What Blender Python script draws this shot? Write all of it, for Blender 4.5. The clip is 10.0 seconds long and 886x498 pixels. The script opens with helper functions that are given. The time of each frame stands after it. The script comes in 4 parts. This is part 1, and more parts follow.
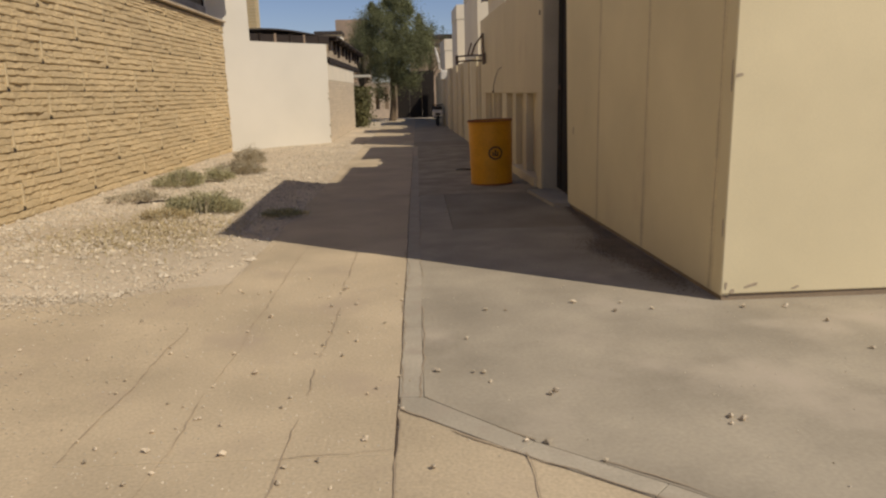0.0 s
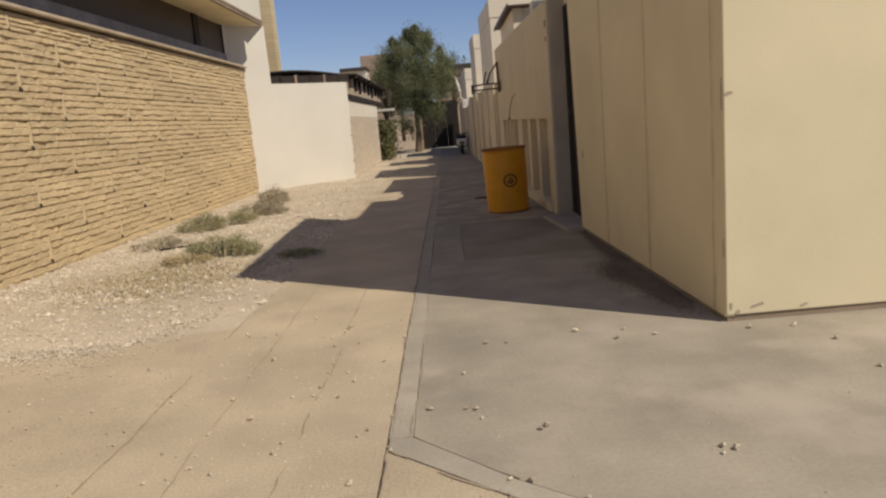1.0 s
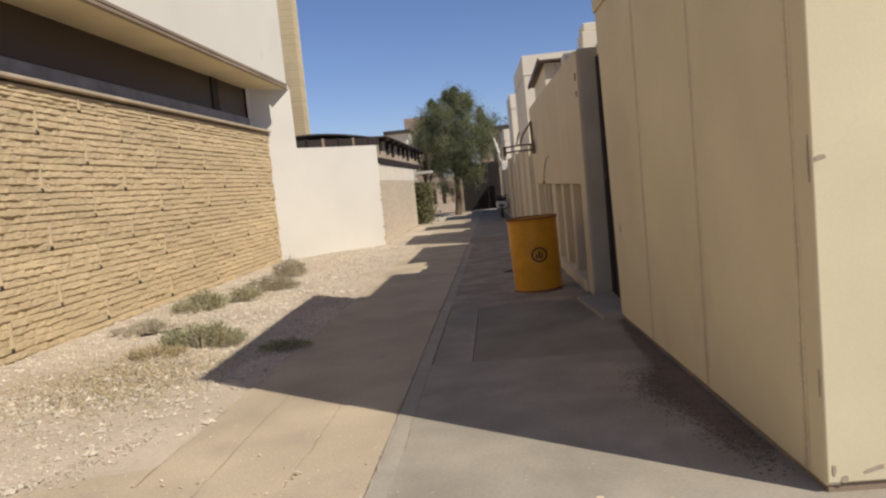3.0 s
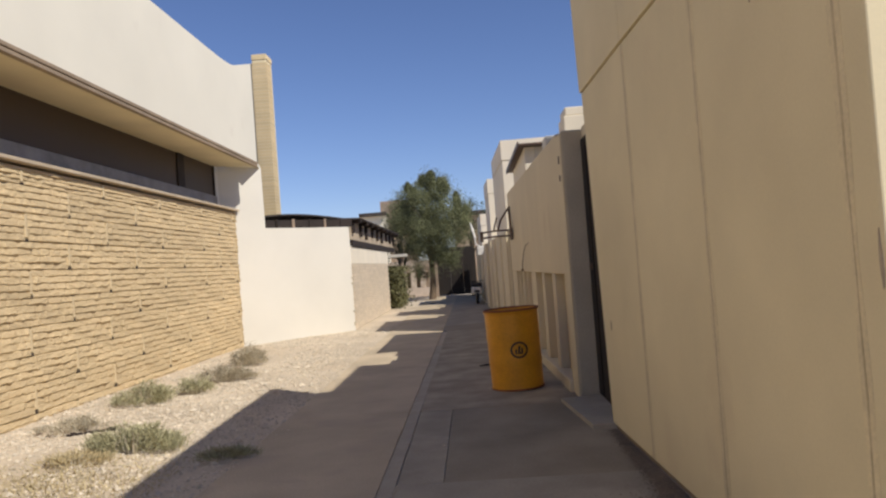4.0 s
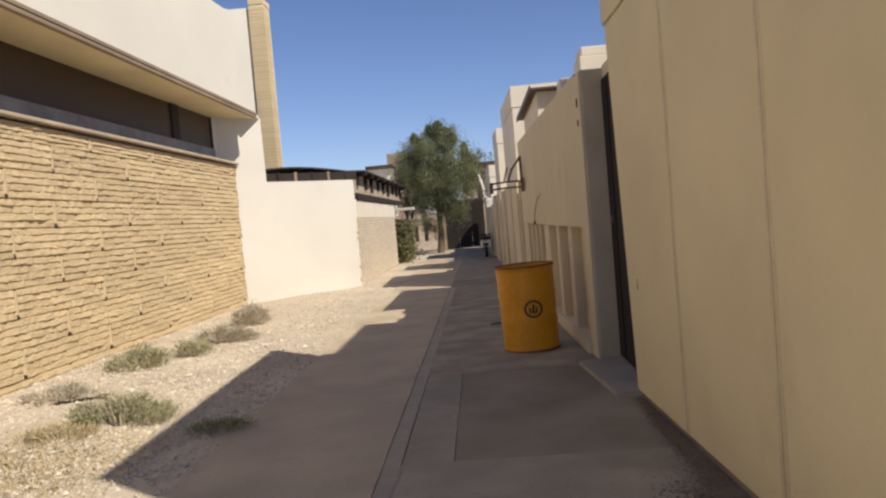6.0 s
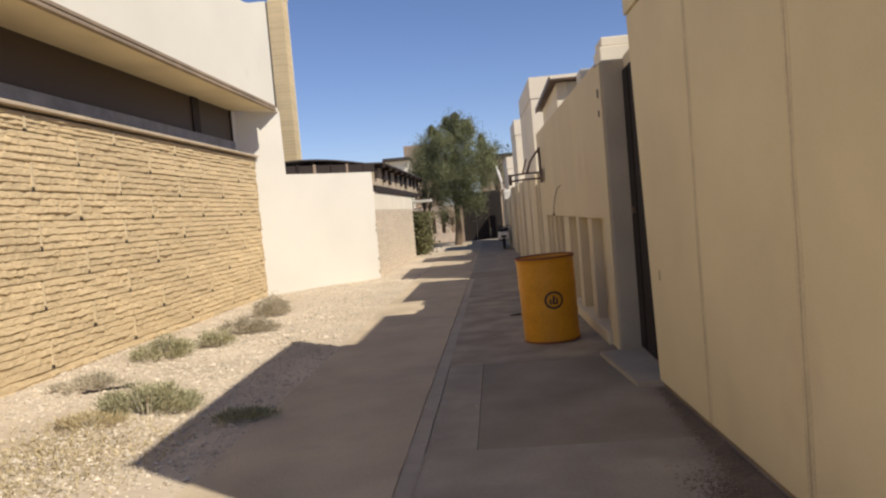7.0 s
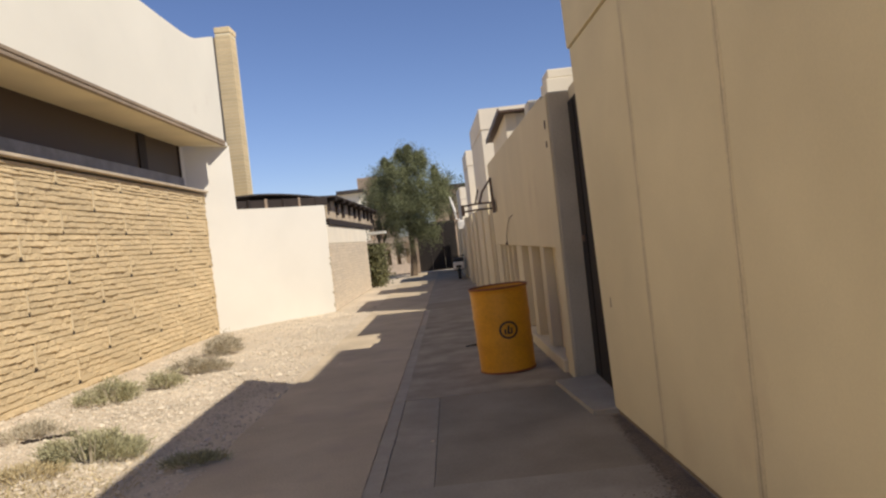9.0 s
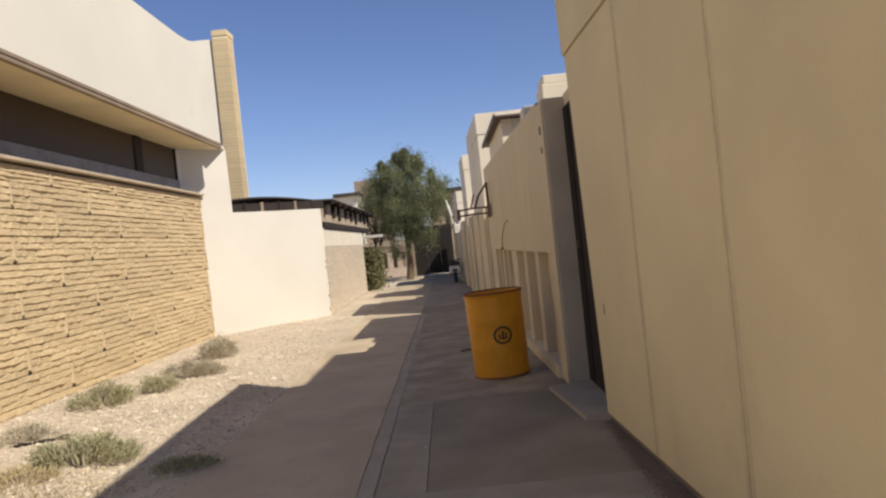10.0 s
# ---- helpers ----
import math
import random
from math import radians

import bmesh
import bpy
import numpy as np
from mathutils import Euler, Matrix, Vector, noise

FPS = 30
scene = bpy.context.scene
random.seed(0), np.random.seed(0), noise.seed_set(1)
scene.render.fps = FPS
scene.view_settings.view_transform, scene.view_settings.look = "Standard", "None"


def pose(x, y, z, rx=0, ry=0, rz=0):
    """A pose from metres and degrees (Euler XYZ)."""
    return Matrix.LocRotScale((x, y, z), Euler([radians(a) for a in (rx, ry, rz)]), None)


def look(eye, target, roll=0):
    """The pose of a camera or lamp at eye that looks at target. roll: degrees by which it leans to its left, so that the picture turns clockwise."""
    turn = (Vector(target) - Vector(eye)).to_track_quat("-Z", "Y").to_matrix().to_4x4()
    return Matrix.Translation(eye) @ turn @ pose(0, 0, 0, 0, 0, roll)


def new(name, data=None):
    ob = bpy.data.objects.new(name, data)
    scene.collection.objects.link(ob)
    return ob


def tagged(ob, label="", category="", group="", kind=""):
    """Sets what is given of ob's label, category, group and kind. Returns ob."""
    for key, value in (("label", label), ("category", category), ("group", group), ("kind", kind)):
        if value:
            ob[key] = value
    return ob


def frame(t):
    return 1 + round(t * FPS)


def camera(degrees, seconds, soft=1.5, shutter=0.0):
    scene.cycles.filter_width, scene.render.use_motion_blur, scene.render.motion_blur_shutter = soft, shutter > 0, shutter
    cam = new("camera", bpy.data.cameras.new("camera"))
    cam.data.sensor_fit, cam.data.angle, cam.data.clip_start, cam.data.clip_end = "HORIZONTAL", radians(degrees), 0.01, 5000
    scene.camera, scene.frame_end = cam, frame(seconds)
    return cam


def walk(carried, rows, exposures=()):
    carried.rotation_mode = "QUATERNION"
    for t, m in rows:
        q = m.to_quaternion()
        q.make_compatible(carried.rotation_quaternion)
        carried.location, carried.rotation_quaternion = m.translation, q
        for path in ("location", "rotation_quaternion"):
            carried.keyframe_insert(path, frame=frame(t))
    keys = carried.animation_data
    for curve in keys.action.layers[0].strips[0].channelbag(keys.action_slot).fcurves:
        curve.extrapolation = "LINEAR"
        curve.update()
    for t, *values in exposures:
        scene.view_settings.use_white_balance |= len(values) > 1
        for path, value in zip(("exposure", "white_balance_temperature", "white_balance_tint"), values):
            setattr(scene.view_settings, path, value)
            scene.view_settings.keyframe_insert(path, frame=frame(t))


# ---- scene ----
cam = camera(63.4, 10.0, soft=2.3)
PATH = [
    (0, (0.719, 0.211, 1.319), (0.779, 2.163, 0.888), -1.3),
    (0.5, (0.861, 0.187, 1.335), (0.909, 2.157, 0.992), -3.3),
    (1, (0.969, 0.21, 1.355), (0.93, 2.179, 1.003), -4.9),
    (1.5, (1.036, 0.429, 1.365), (0.802, 2.349, 0.856), -8.4),
    (2, (1.153, 0.78, 1.402), (0.979, 2.71, 0.91), -5.3),
    (2.2, (1.209, 0.898, 1.397), (1.014, 2.84, 0.96), -6.5),
    (3.5, (1.348, 1.931, 1.419), (1.225, 3.927, 1.382), -4.4),
    (4, (1.314, 2.228, 1.444), (1.242, 4.226, 1.491), -4.2),
    (4.5, (1.387, 2.383, 1.425), (1.233, 4.376, 1.485), -3.3),
    (5, (1.329, 2.663, 1.467), (1.171, 4.654, 1.558), -3.2),
    (5.5, (1.308, 2.754, 1.454), (1.228, 4.752, 1.444), -4.1),
    (6, (1.295, 2.79, 1.46), (1.19, 4.785, 1.377), -4.8),
    (6.2, (1.3, 2.808, 1.449), (1.159, 4.801, 1.353), -5.7),
    (7.3, (1.243, 2.745, 1.456), (1.09, 4.736, 1.352), -4.8),
    (7.5, (1.242, 2.752, 1.446), (1.108, 4.744, 1.322), -5.2),
    (8, (1.283, 2.745, 1.485), (1.236, 4.744, 1.43), -5.7),
    (8.5, (1.274, 2.75, 1.474), (1.226, 4.749, 1.449), -6.2),
    (9, (1.288, 2.783, 1.467), (1.265, 4.783, 1.439), -6.3),
    (9.5, (1.317, 2.778, 1.456), (1.323, 4.777, 1.418), -6.9),
    (10, (1.31, 2.77, 1.484), (1.297, 4.77, 1.464), -6.0),
]
walk(cam, [(t, look(eye, target, roll)) for t, eye, target, roll in PATH], [(0.0, -0.43, 7150, 10), (0.5, -0.38, 6950, 10), (2.2, -0.27, 6750, 10), (3.5, -0.02, 6300, 10), (5.0, 0.07, 6450, 10), (7.5, 0.14, 6600, 10), (10.0, 0.11, 6600, 10)])

# ---- world and sun ----
AZ, EL = (0.810, -0.586), radians(45.0)
world = bpy.data.worlds.new("sky")
scene.world = world
world.use_nodes = True
wn = world.node_tree
sky = wn.nodes.new("ShaderNodeTexSky")
sky.sky_type, sky.sun_disc = "NISHITA", False
sky.sun_elevation, sky.sun_rotation = EL, math.atan2(AZ[0], AZ[1])
sky.air_density, sky.dust_density, sky.ozone_density, sky.altitude = 1.0, 0.1, 3.0, 900
tint = wn.nodes.new("ShaderNodeVectorMath")
tint.operation = "MULTIPLY"
tint.inputs[1].default_value = (1.0, 0.98, 1.175)
wn.links.new(sky.outputs[0], tint.inputs[0])
wn.links.new(tint.outputs[0], wn.nodes["Background"].inputs[0])
wn.nodes["Background"].inputs[1].default_value = 0.089
sun_data = bpy.data.lights.new("sun", "SUN")
sun_data.energy, sun_data.angle, sun_data.color = 4.6, radians(0.55), (1.0, 0.93, 0.82)
sun = new("sun", sun_data)
sun.matrix_world = look((AZ[0] * 40, AZ[1] * 40, 40 * math.tan(EL)), (0, 0, 0))


# ---- materials ----
def mat(name, colour, rough=0.85, dark=0.75, light=1.12, scale=1.2, fine=60.0, bump=0.25, depth=0.004, metal=0.0,
        grain=0.09, stretch=(1, 1, 1), stain=None, stain_scale=0.6, stain_at=0.58, island=0.0, piece=0.0):
    m = bpy.data.materials.new(name)
    m.use_nodes = True
    nt = m.node_tree
    b = nt.nodes["Principled BSDF"]
    b.inputs["Roughness"].default_value, b.inputs["Metallic"].default_value = rough, metal
    tc = nt.nodes.new("ShaderNodeTexCoord")
    mp = nt.nodes.new("ShaderNodeMapping")
    mp.inputs["Scale"].default_value = stretch
    nt.links.new(tc.outputs["Object"], mp.inputs[0])

    def noise_tex(sc, detail=4.0):
        n = nt.nodes.new("ShaderNodeTexNoise")
        n.inputs["Scale"].default_value, n.inputs["Detail"].default_value = sc, detail
        nt.links.new(mp.outputs[0], n.inputs["Vector"])
        return n.outputs["Fac"]

    def ramp(src, a, c, lo, hi):
        r = nt.nodes.new("ShaderNodeMapRange")
        r.inputs[1].default_value, r.inputs[2].default_value = a, c
        r.inputs[3].default_value, r.inputs[4].default_value = lo, hi
        nt.links.new(src, r.inputs[0])
        return r.outputs[0]

    def maths(op, p, q):
        n = nt.nodes.new("ShaderNodeMath")
        n.operation = op
        for i, v in enumerate((p, q)):
            if isinstance(v, float):
                n.inputs[i].default_value = v
            else:
                nt.links.new(v, n.inputs[i])
        return n.outputs[0]

    big, small = noise_tex(scale, 5.0), noise_tex(fine, 3.0)
    v = maths("MULTIPLY", ramp(big, 0.3, 0.7, dark, light), ramp(small, 0.25, 0.75, 1 - grain, 1 + grain))
    if piece:
        oi = nt.nodes.new("ShaderNodeObjectInfo")
        v = maths("MULTIPLY", v, ramp(oi.outputs["Random"], 0.0, 1.0, 1 - piece, 1 + piece))
    if island:
        ge = nt.nodes.new("ShaderNodeNewGeometry")
        v = maths("MULTIPLY", v, ramp(ge.outputs["Random Per Island"], 0.0, 1.0, 1 - island, 1 + island))
    mix = nt.nodes.new("ShaderNodeVectorMath")
    mix.operation = "SCALE"
    mix.inputs[0].default_value = colour
    nt.links.new(v, mix.inputs["Scale"])
    out = mix.outputs[0]
    if stain:
        mx = nt.nodes.new("ShaderNodeMixRGB")
        nt.links.new(ramp(noise_tex(stain_scale, 6.0), stain_at, stain_at + 0.14, 0.0, 0.8), mx.inputs[0])
        nt.links.new(out, mx.inputs[1])
        mx.inputs[2].default_value = (*stain, 1)
        out = mx.outputs[0]
    nt.links.new(out, b.inputs["Base Color"])
    bp = nt.nodes.new("ShaderNodeBump")
    bp.inputs["Strength"].default_value, bp.inputs["Distance"].default_value = bump, depth
    nt.links.new(small, bp.inputs["Height"])
    nt.links.new(bp.outputs[0], b.inputs["Normal"])
    return m


PLASTER = mat("cream_plaster", (0.745, 0.642, 0.416), grain=0.025, bump=0.1, dark=0.9, light=1.06, scale=0.9, fine=90, stain=(0.64, 0.52, 0.34), stain_scale=0.8, stain_at=0.6)
PLASTER_B = mat("aged_cream_plaster", (0.665, 0.57, 0.392), grain=0.025, bump=0.1, dark=0.92, light=1.05, scale=1.1, fine=70, stretch=(1, 1, 0.5), stain=(0.54, 0.43, 0.30), stain_scale=1.6, stain_at=0.64)
PLASTER_W = mat("pale_cream_plaster", (0.79, 0.71, 0.57), grain=0.025, bump=0.1, dark=0.92, light=1.04, scale=1.1, fine=80, stain=(0.62, 0.50, 0.35), stain_scale=1.5, stain_at=0.62)
WHITE = mat("white_plaster", (0.655, 0.618, 0.54), grain=0.025, bump=0.1, dark=0.95, light=1.03, scale=0.8, fine=80)
FASCIA = mat("offwhite_render", (0.72, 0.67, 0.555), grain=0.025, bump=0.1, dark=0.95, light=1.03, scale=0.7, fine=80, stain=(0.62, 0.55, 0.45), stain_scale=1.2, stain_at=0.66)
GREYPLASTER = mat("grey_cement_render", (0.51, 0.442, 0.332), dark=0.85, light=1.1, scale=2.0, fine=60)
SPLIT = mat("tan_split_block", (0.545, 0.415, 0.238), dark=0.88, light=1.1, scale=1.6, fine=45, bump=0.9, depth=0.012, piece=0.07, stretch=(1, 1, 2.5), stain=(0.46, 0.33, 0.18), stain_scale=2.5, stain_at=0.62)
MORTAR = mat("tan_mortar", (0.60, 0.475, 0.29), fine=80, bump=0.6)
STREAK = mat("brown_seam_stain", (0.675, 0.575, 0.375), dark=0.9, light=1.1, scale=6, fine=60)
SEAM = mat("dirty_seam_line", (0.55, 0.45, 0.285), dark=0.8, light=1.1, scale=8, fine=60)
# Near-black colour that stands for shade in holes and behind windows.
VOID = mat("painted_recess_shade", (0.035, 0.026, 0.02), rough=0.95)
COPING = mat("brown_concrete_coping", (0.48, 0.385, 0.275), scale=2.0, fine=50)
DRIP = mat("brown_moulded_edge", (0.30, 0.225, 0.15), scale=2.0, fine=50)
SMALLBRICK = mat("pale_tan_brick", (0.61, 0.51, 0.385), dark=0.9, light=1.08, piece=0.08, fine=60)
CHIMBRICK = mat("tan_chimney_brick", (0.64, 0.50, 0.29), dark=0.9, light=1.08, piece=0.06, fine=60)
SOIL = mat("dry_sandy_soil", (0.56, 0.465, 0.34), dark=0.82, light=1.12, scale=0.7, fine=35, bump=0.6, depth=0.01, stain=(0.47, 0.37, 0.25), stain_scale=0.5)
PAVE = mat("dusty_tan_concrete", (0.505, 0.408, 0.278), grain=0.14, dark=0.82, light=1.12, scale=1.3, fine=70, bump=0.5, depth=0.004, stain=(0.43, 0.34, 0.245), stain_scale=1.7, stain_at=0.55, piece=0.03)
CONC = mat("smooth_grey_concrete", (0.358, 0.31, 0.237), dark=0.78, light=1.16, scale=1.7, fine=50, bump=0.15, depth=0.003, stain=(0.47, 0.40, 0.315), stain_scale=1.4, stain_at=0.55, piece=0.03)
CONC_D = mat("stained_dark_concrete", (0.31, 0.262, 0.192), dark=0.75, light=1.12, scale=1.6, fine=50, bump=0.2)
CONC_L = mat("worn_light_concrete", (0.365, 0.308, 0.224), dark=0.62, light=1.25, scale=2.3, fine=45, bump=0.25, stain=(0.225, 0.188, 0.138), stain_scale=1.3, stain_at=0.56)
CURB = mat("grey_concrete_edging", (0.41, 0.36, 0.28), dark=0.86, light=1.1, scale=2.4, fine=60, bump=0.3, piece=0.05, stain=(0.37, 0.31, 0.24), stain_scale=6, stain_at=0.5)
STONE = mat("pale_pebble", (0.52, 0.43, 0.31), dark=0.8, light=1.15, scale=20, fine=120, piece=0.35, island=0.3)
GRAVEL = mat("pale_gravel", (0.565, 0.485, 0.37), dark=0.85, light=1.1, scale=3, fine=120, island=0.22)
DRUMY = mat("yellow_drum_paint", (0.68, 0.30, 0.010), rough=0.5, dark=0.88, light=1.06, scale=5, fine=40, bump=0.06, stain=(0.50, 0.19, 0.02), stain_scale=6.0, stain_at=0.66)
RUST = mat("rusty_red_steel", (0.26, 0.075, 0.02), rough=0.7, scale=14, fine=80)
BLACK = mat("black_paint", (0.03, 0.024, 0.02), rough=0.6, scale=8)
DARKWOOD = mat("dark_weathered_timber", (0.026, 0.016, 0.012), rough=0.8, scale=4, fine=60, island=0.2)
BITUMEN = mat("dark_roof_sheet", (0.045, 0.034, 0.028), rough=0.8, scale=3)
ROOFEDGE = mat("brown_sheet_metal", (0.10, 0.06, 0.042), rough=0.6, scale=5)
DOORM = mat("dark_brown_metal_door", (0.012, 0.008, 0.007), rough=0.9, scale=3)
# Brown gate paint taken almost to black, so the colour holds its shade.
GATEM = mat("shade_darkened_brown_gate_paint", (0.018, 0.012, 0.009), rough=0.75, scale=3)
STEEL = mat("rusted_pipe", (0.13, 0.085, 0.06), rough=0.6, scale=12)
FRAME = mat("dusty_grey_sill_rail", (0.26, 0.245, 0.235), rough=0.7, dark=0.75, light=1.2, scale=3, fine=30)
WHITEPAINT = mat("white_vehicle_paint", (0.75, 0.72, 0.66), rough=0.4, scale=6)
RUBBER = mat("black_rubber", (0.025, 0.023, 0.022), rough=0.8, scale=9)
BARK = mat("grey_brown_bark", (0.16, 0.115, 0.075), rough=0.9, scale=6, fine=40, bump=0.8, depth=0.01, stretch=(1, 1, 0.3))
LEAF = mat("green_tree_leaf", (0.15, 0.158, 0.072), rough=0.9, dark=0.7, light=1.3, scale=1.2, fine=20, island=0.35)
LEAF_D = mat("dark_green_leaf", (0.05, 0.07, 0.022), rough=0.6, dark=0.7, light=1.3, scale=1.5, fine=20, island=0.35)
IVY = mat("olive_ivy_leaf", (0.115, 0.11, 0.045), rough=0.85, dark=0.7, light=1.3, scale=1.5, fine=20, island=0.3)
SHRUB = mat("grey_green_shrub_leaf", (0.36, 0.335, 0.19), rough=0.8, dark=0.8, light=1.2, scale=3, fine=20, island=0.3)
SHRUB_DRY = mat("dry_grey_twigs", (0.42, 0.365, 0.26), rough=0.9, dark=0.8, light=1.2, scale=3, fine=20, island=0.3)
STRAW = mat("yellow_dry_straw", (0.48, 0.385, 0.21), rough=0.9, scale=3, fine=20, island=0.3)
FARWALL = mat("pinkish_brick_far_wall", (0.66, 0.53, 0.41), dark=0.8, light=1.1, scale=2, fine=15)
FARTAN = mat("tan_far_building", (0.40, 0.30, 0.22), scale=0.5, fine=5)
glass = bpy.data.materials.new("dusty_dark_glass")
glass.use_nodes = True
gb = glass.node_tree.nodes["Principled BSDF"]
gb.inputs["Base Color"].default_value = (0.095, 0.072, 0.055, 1)
gb.inputs["Roughness"].default_value = 0.4
gb.inputs["Specular IOR Level"].default_value = 0.06
gb.inputs["IOR"].default_value = 1.5


# ---- builders ----
def box(bm, x0, x1, y0, y1, z0, z1, bevel=0.0):
    vs = [bm.verts.new((x, y, z)) for z in (z0, z1) for x, y in ((x0, y0), (x1, y0), (x1, y1), (x0, y1))]
    fs = [bm.faces.new([vs[i] for i in f]) for f in ((3, 2, 1, 0), (4, 5, 6, 7), (0, 1, 5, 4), (1, 2, 6, 5), (2, 3, 7, 6), (3, 0, 4, 7))]
    if bevel:
        es = list({e for f in fs for e in f.edges})
        bmesh.ops.bevel(bm, geom=es, offset=bevel, segments=2, affect="EDGES", profile=0.5)
    return bm


def prism(bm, poly, z0, z1):
    """An upright prism on a counter-clockwise outline."""
    a = [bm.verts.new((x, y, z0)) for x, y in poly]
    b = [bm.verts.new((x, y, z1)) for x, y in poly]
    bm.faces.new(a[::-1])
    bm.faces.new(b)
    for i in range(len(poly)):
        j = (i + 1) % len(poly)
        bm.faces.new((a[i], a[j], b[j], b[i]))
    return bm


def slab(bm, p, q, thick, z0, z1, bevel=0.0):
    """An upright slab whose face runs from p to q, with its thickness to the left of that way."""
    d = Vector((q[0] - p[0], q[1] - p[1])).normalized()
    n = Vector((-d.y, d.x)) * thick
    k = len(bm.faces)
    prism(bm, [p, q, (q[0] + n.x, q[1] + n.y), (p[0] + n.x, p[1] + n.y)], z0, z1)
    if bevel:
        bm.faces.ensure_lookup_table()
        es = list({e for f in bm.faces[k:] for e in f.edges})
        bmesh.ops.bevel(bm, geom=es, offset=bevel, segments=2, affect="EDGES", profile=0.5)
    return bm


def tube(bm, pts, radii, sides=8, cap=True):
    """A tapered tube along points."""
    rings = []
    for i, p in enumerate(pts):
        p = Vector(p)
        d = (Vector(pts[min(i + 1, len(pts) - 1)]) - Vector(pts[max(i - 1, 0)])).normalized()
        u = d.orthogonal().normalized()
        w = d.cross(u)
        r = radii[i] if hasattr(radii, "__len__") else radii
        rings.append([bm.verts.new(p + r * (math.cos(a) * u + math.sin(a) * w)) for a in (2 * math.pi * k / sides for k in range(sides))])
    for r0, r1 in zip(rings, rings[1:]):
        for k in range(sides):
            bm.faces.new((r0[k], r0[(k + 1) % sides], r1[(k + 1) % sides], r1[k]))
    if cap:
        bm.faces.new(rings[0][::-1])
        bm.faces.new(rings[-1])
    return bm


def lathe(bm, profile, sides=40):
    """A turned form about z from (radius, height) pairs."""
    rings = [[bm.verts.new((r * math.cos(2 * math.pi * k / sides), r * math.sin(2 * math.pi * k / sides), z)) for k in range(sides)] for r, z in profile]
    for r0, r1 in zip(rings, rings[1:]):
        for k in range(sides):
            bm.faces.new((r0[k], r0[(k + 1) % sides], r1[(k + 1) % sides], r1[k]))
    return bm


def to_mesh(name, bm, material, smooth=False):
    bmesh.ops.recalc_face_normals(bm, faces=bm.faces)
    me = bpy.data.meshes.new(name)
    bm.to_mesh(me)
    bm.free()
    me.materials.append(material)
    if smooth:
        for p in me.polygons:
            p.use_smooth = True
    return me


def part(name, bm, material, parent, label="", smooth=False):
    ob = new(name, to_mesh(name, bm, material, smooth))
    ob.parent = parent
    return tagged(ob, label)


def thing(name, label, category, at=(0, 0, 0), group="", kind=""):
    ob = new(name)
    ob.location = at
    ob.empty_display_size = 0.2
    return tagged(ob, label, category, group, kind)


def solo(name, bm, material, label, category, group="", kind="", smooth=False):
    return tagged(new(name, to_mesh(name, bm, material, smooth)), label, category, group, kind)


def raw(name, verts, faces, material):
    me = bpy.data.meshes.new(name)
    me.from_pydata(verts, [], faces)
    me.materials.append(material)
    return me


BM = bmesh.new
rnd = random.Random(7)

# ---- ground, path and paving ----
def ground_height(x, y):
    """Slight unevenness of the loose soil beside the path."""
    return -0.015 + 0.03 * noise.noise((x * 0.7, y * 0.7, 3.0)) * min(1.0, max(0.0, (-0.9 - x) / 0.8))


bm = BM()
xs = [-400, -60, -14] + [-5 + 0.25 * i for i in range(17)] + [-0.8, -0.5, 3, 12, 60, 400]
ys = [-400, -60, -12] + [-3 + 0.5 * i for i in range(50)] + [30, 60, 140, 600]
grid = [[bm.verts.new((x, y, ground_height(x, y) if -5.2 < x < 0 and -4 < y < 24 else -0.015)) for x in xs] for y in ys]
for r0, r1 in zip(grid, grid[1:]):
    for k in range(len(xs) - 1):
        bm.faces.new((r0[k], r0[k + 1], r1[k + 1], r1[k]))
tagged(new("ground", to_mesh("ground", bm, SOIL, True)), "dry sandy soil along the alley", "ground", kind="structure")


def strip(name, label, parent, outline, material, z1=0.0, z0=-0.06, bevel=0.002):
    b = prism(BM(), outline, z0, z1)
    b.edges.ensure_lookup_table()
    top = [e for e in b.edges if all(v.co.z > z1 - 1e-4 for v in e.verts)]
    bmesh.ops.bevel(b, geom=top, offset=bevel, segments=2, affect="EDGES", profile=0.5)
    return part(name, b, material, parent, label)


def wavy(x, y0, y1, step, amp, seed):
    """A worn edge along y."""
    n = max(1, round((y1 - y0) / step))
    return [(x + amp * noise.noise((x * 3.1, (y0 + (y1 - y0) * i / n) * 2.3, seed)), y0 + (y1 - y0) * i / n) for i in range(n + 1)]


paving = thing("pavement", "worn concrete alley path with cracked joints", "pavement", kind="structure")
for y0, y1 in ((-6.0, 2.66), (2.664, 9.47), (9.476, 16.5), (16.506, 26.0), (26.006, 36.0)):
    west = wavy(-0.659, y0, y1, 0.35, 0.03, 1.0)
    east = wavy(0.596, y0, y1, 0.35, 0.012, 2.0)
    strip("concrete_slab", "", paving, east + west[::-1], PAVE, z1=rnd.uniform(-0.001, 0.001))
strip("concrete_slab", "dusty tan concrete apron", paving, [(-9, -6), (-0.5, -6), (-0.5, 5.3), (-1.0, 5.15), (-1.5, 4.85), (-2.2, 4.72), (-4.0, 4.4), (-9, 4.3)], PAVE, z1=-0.004)
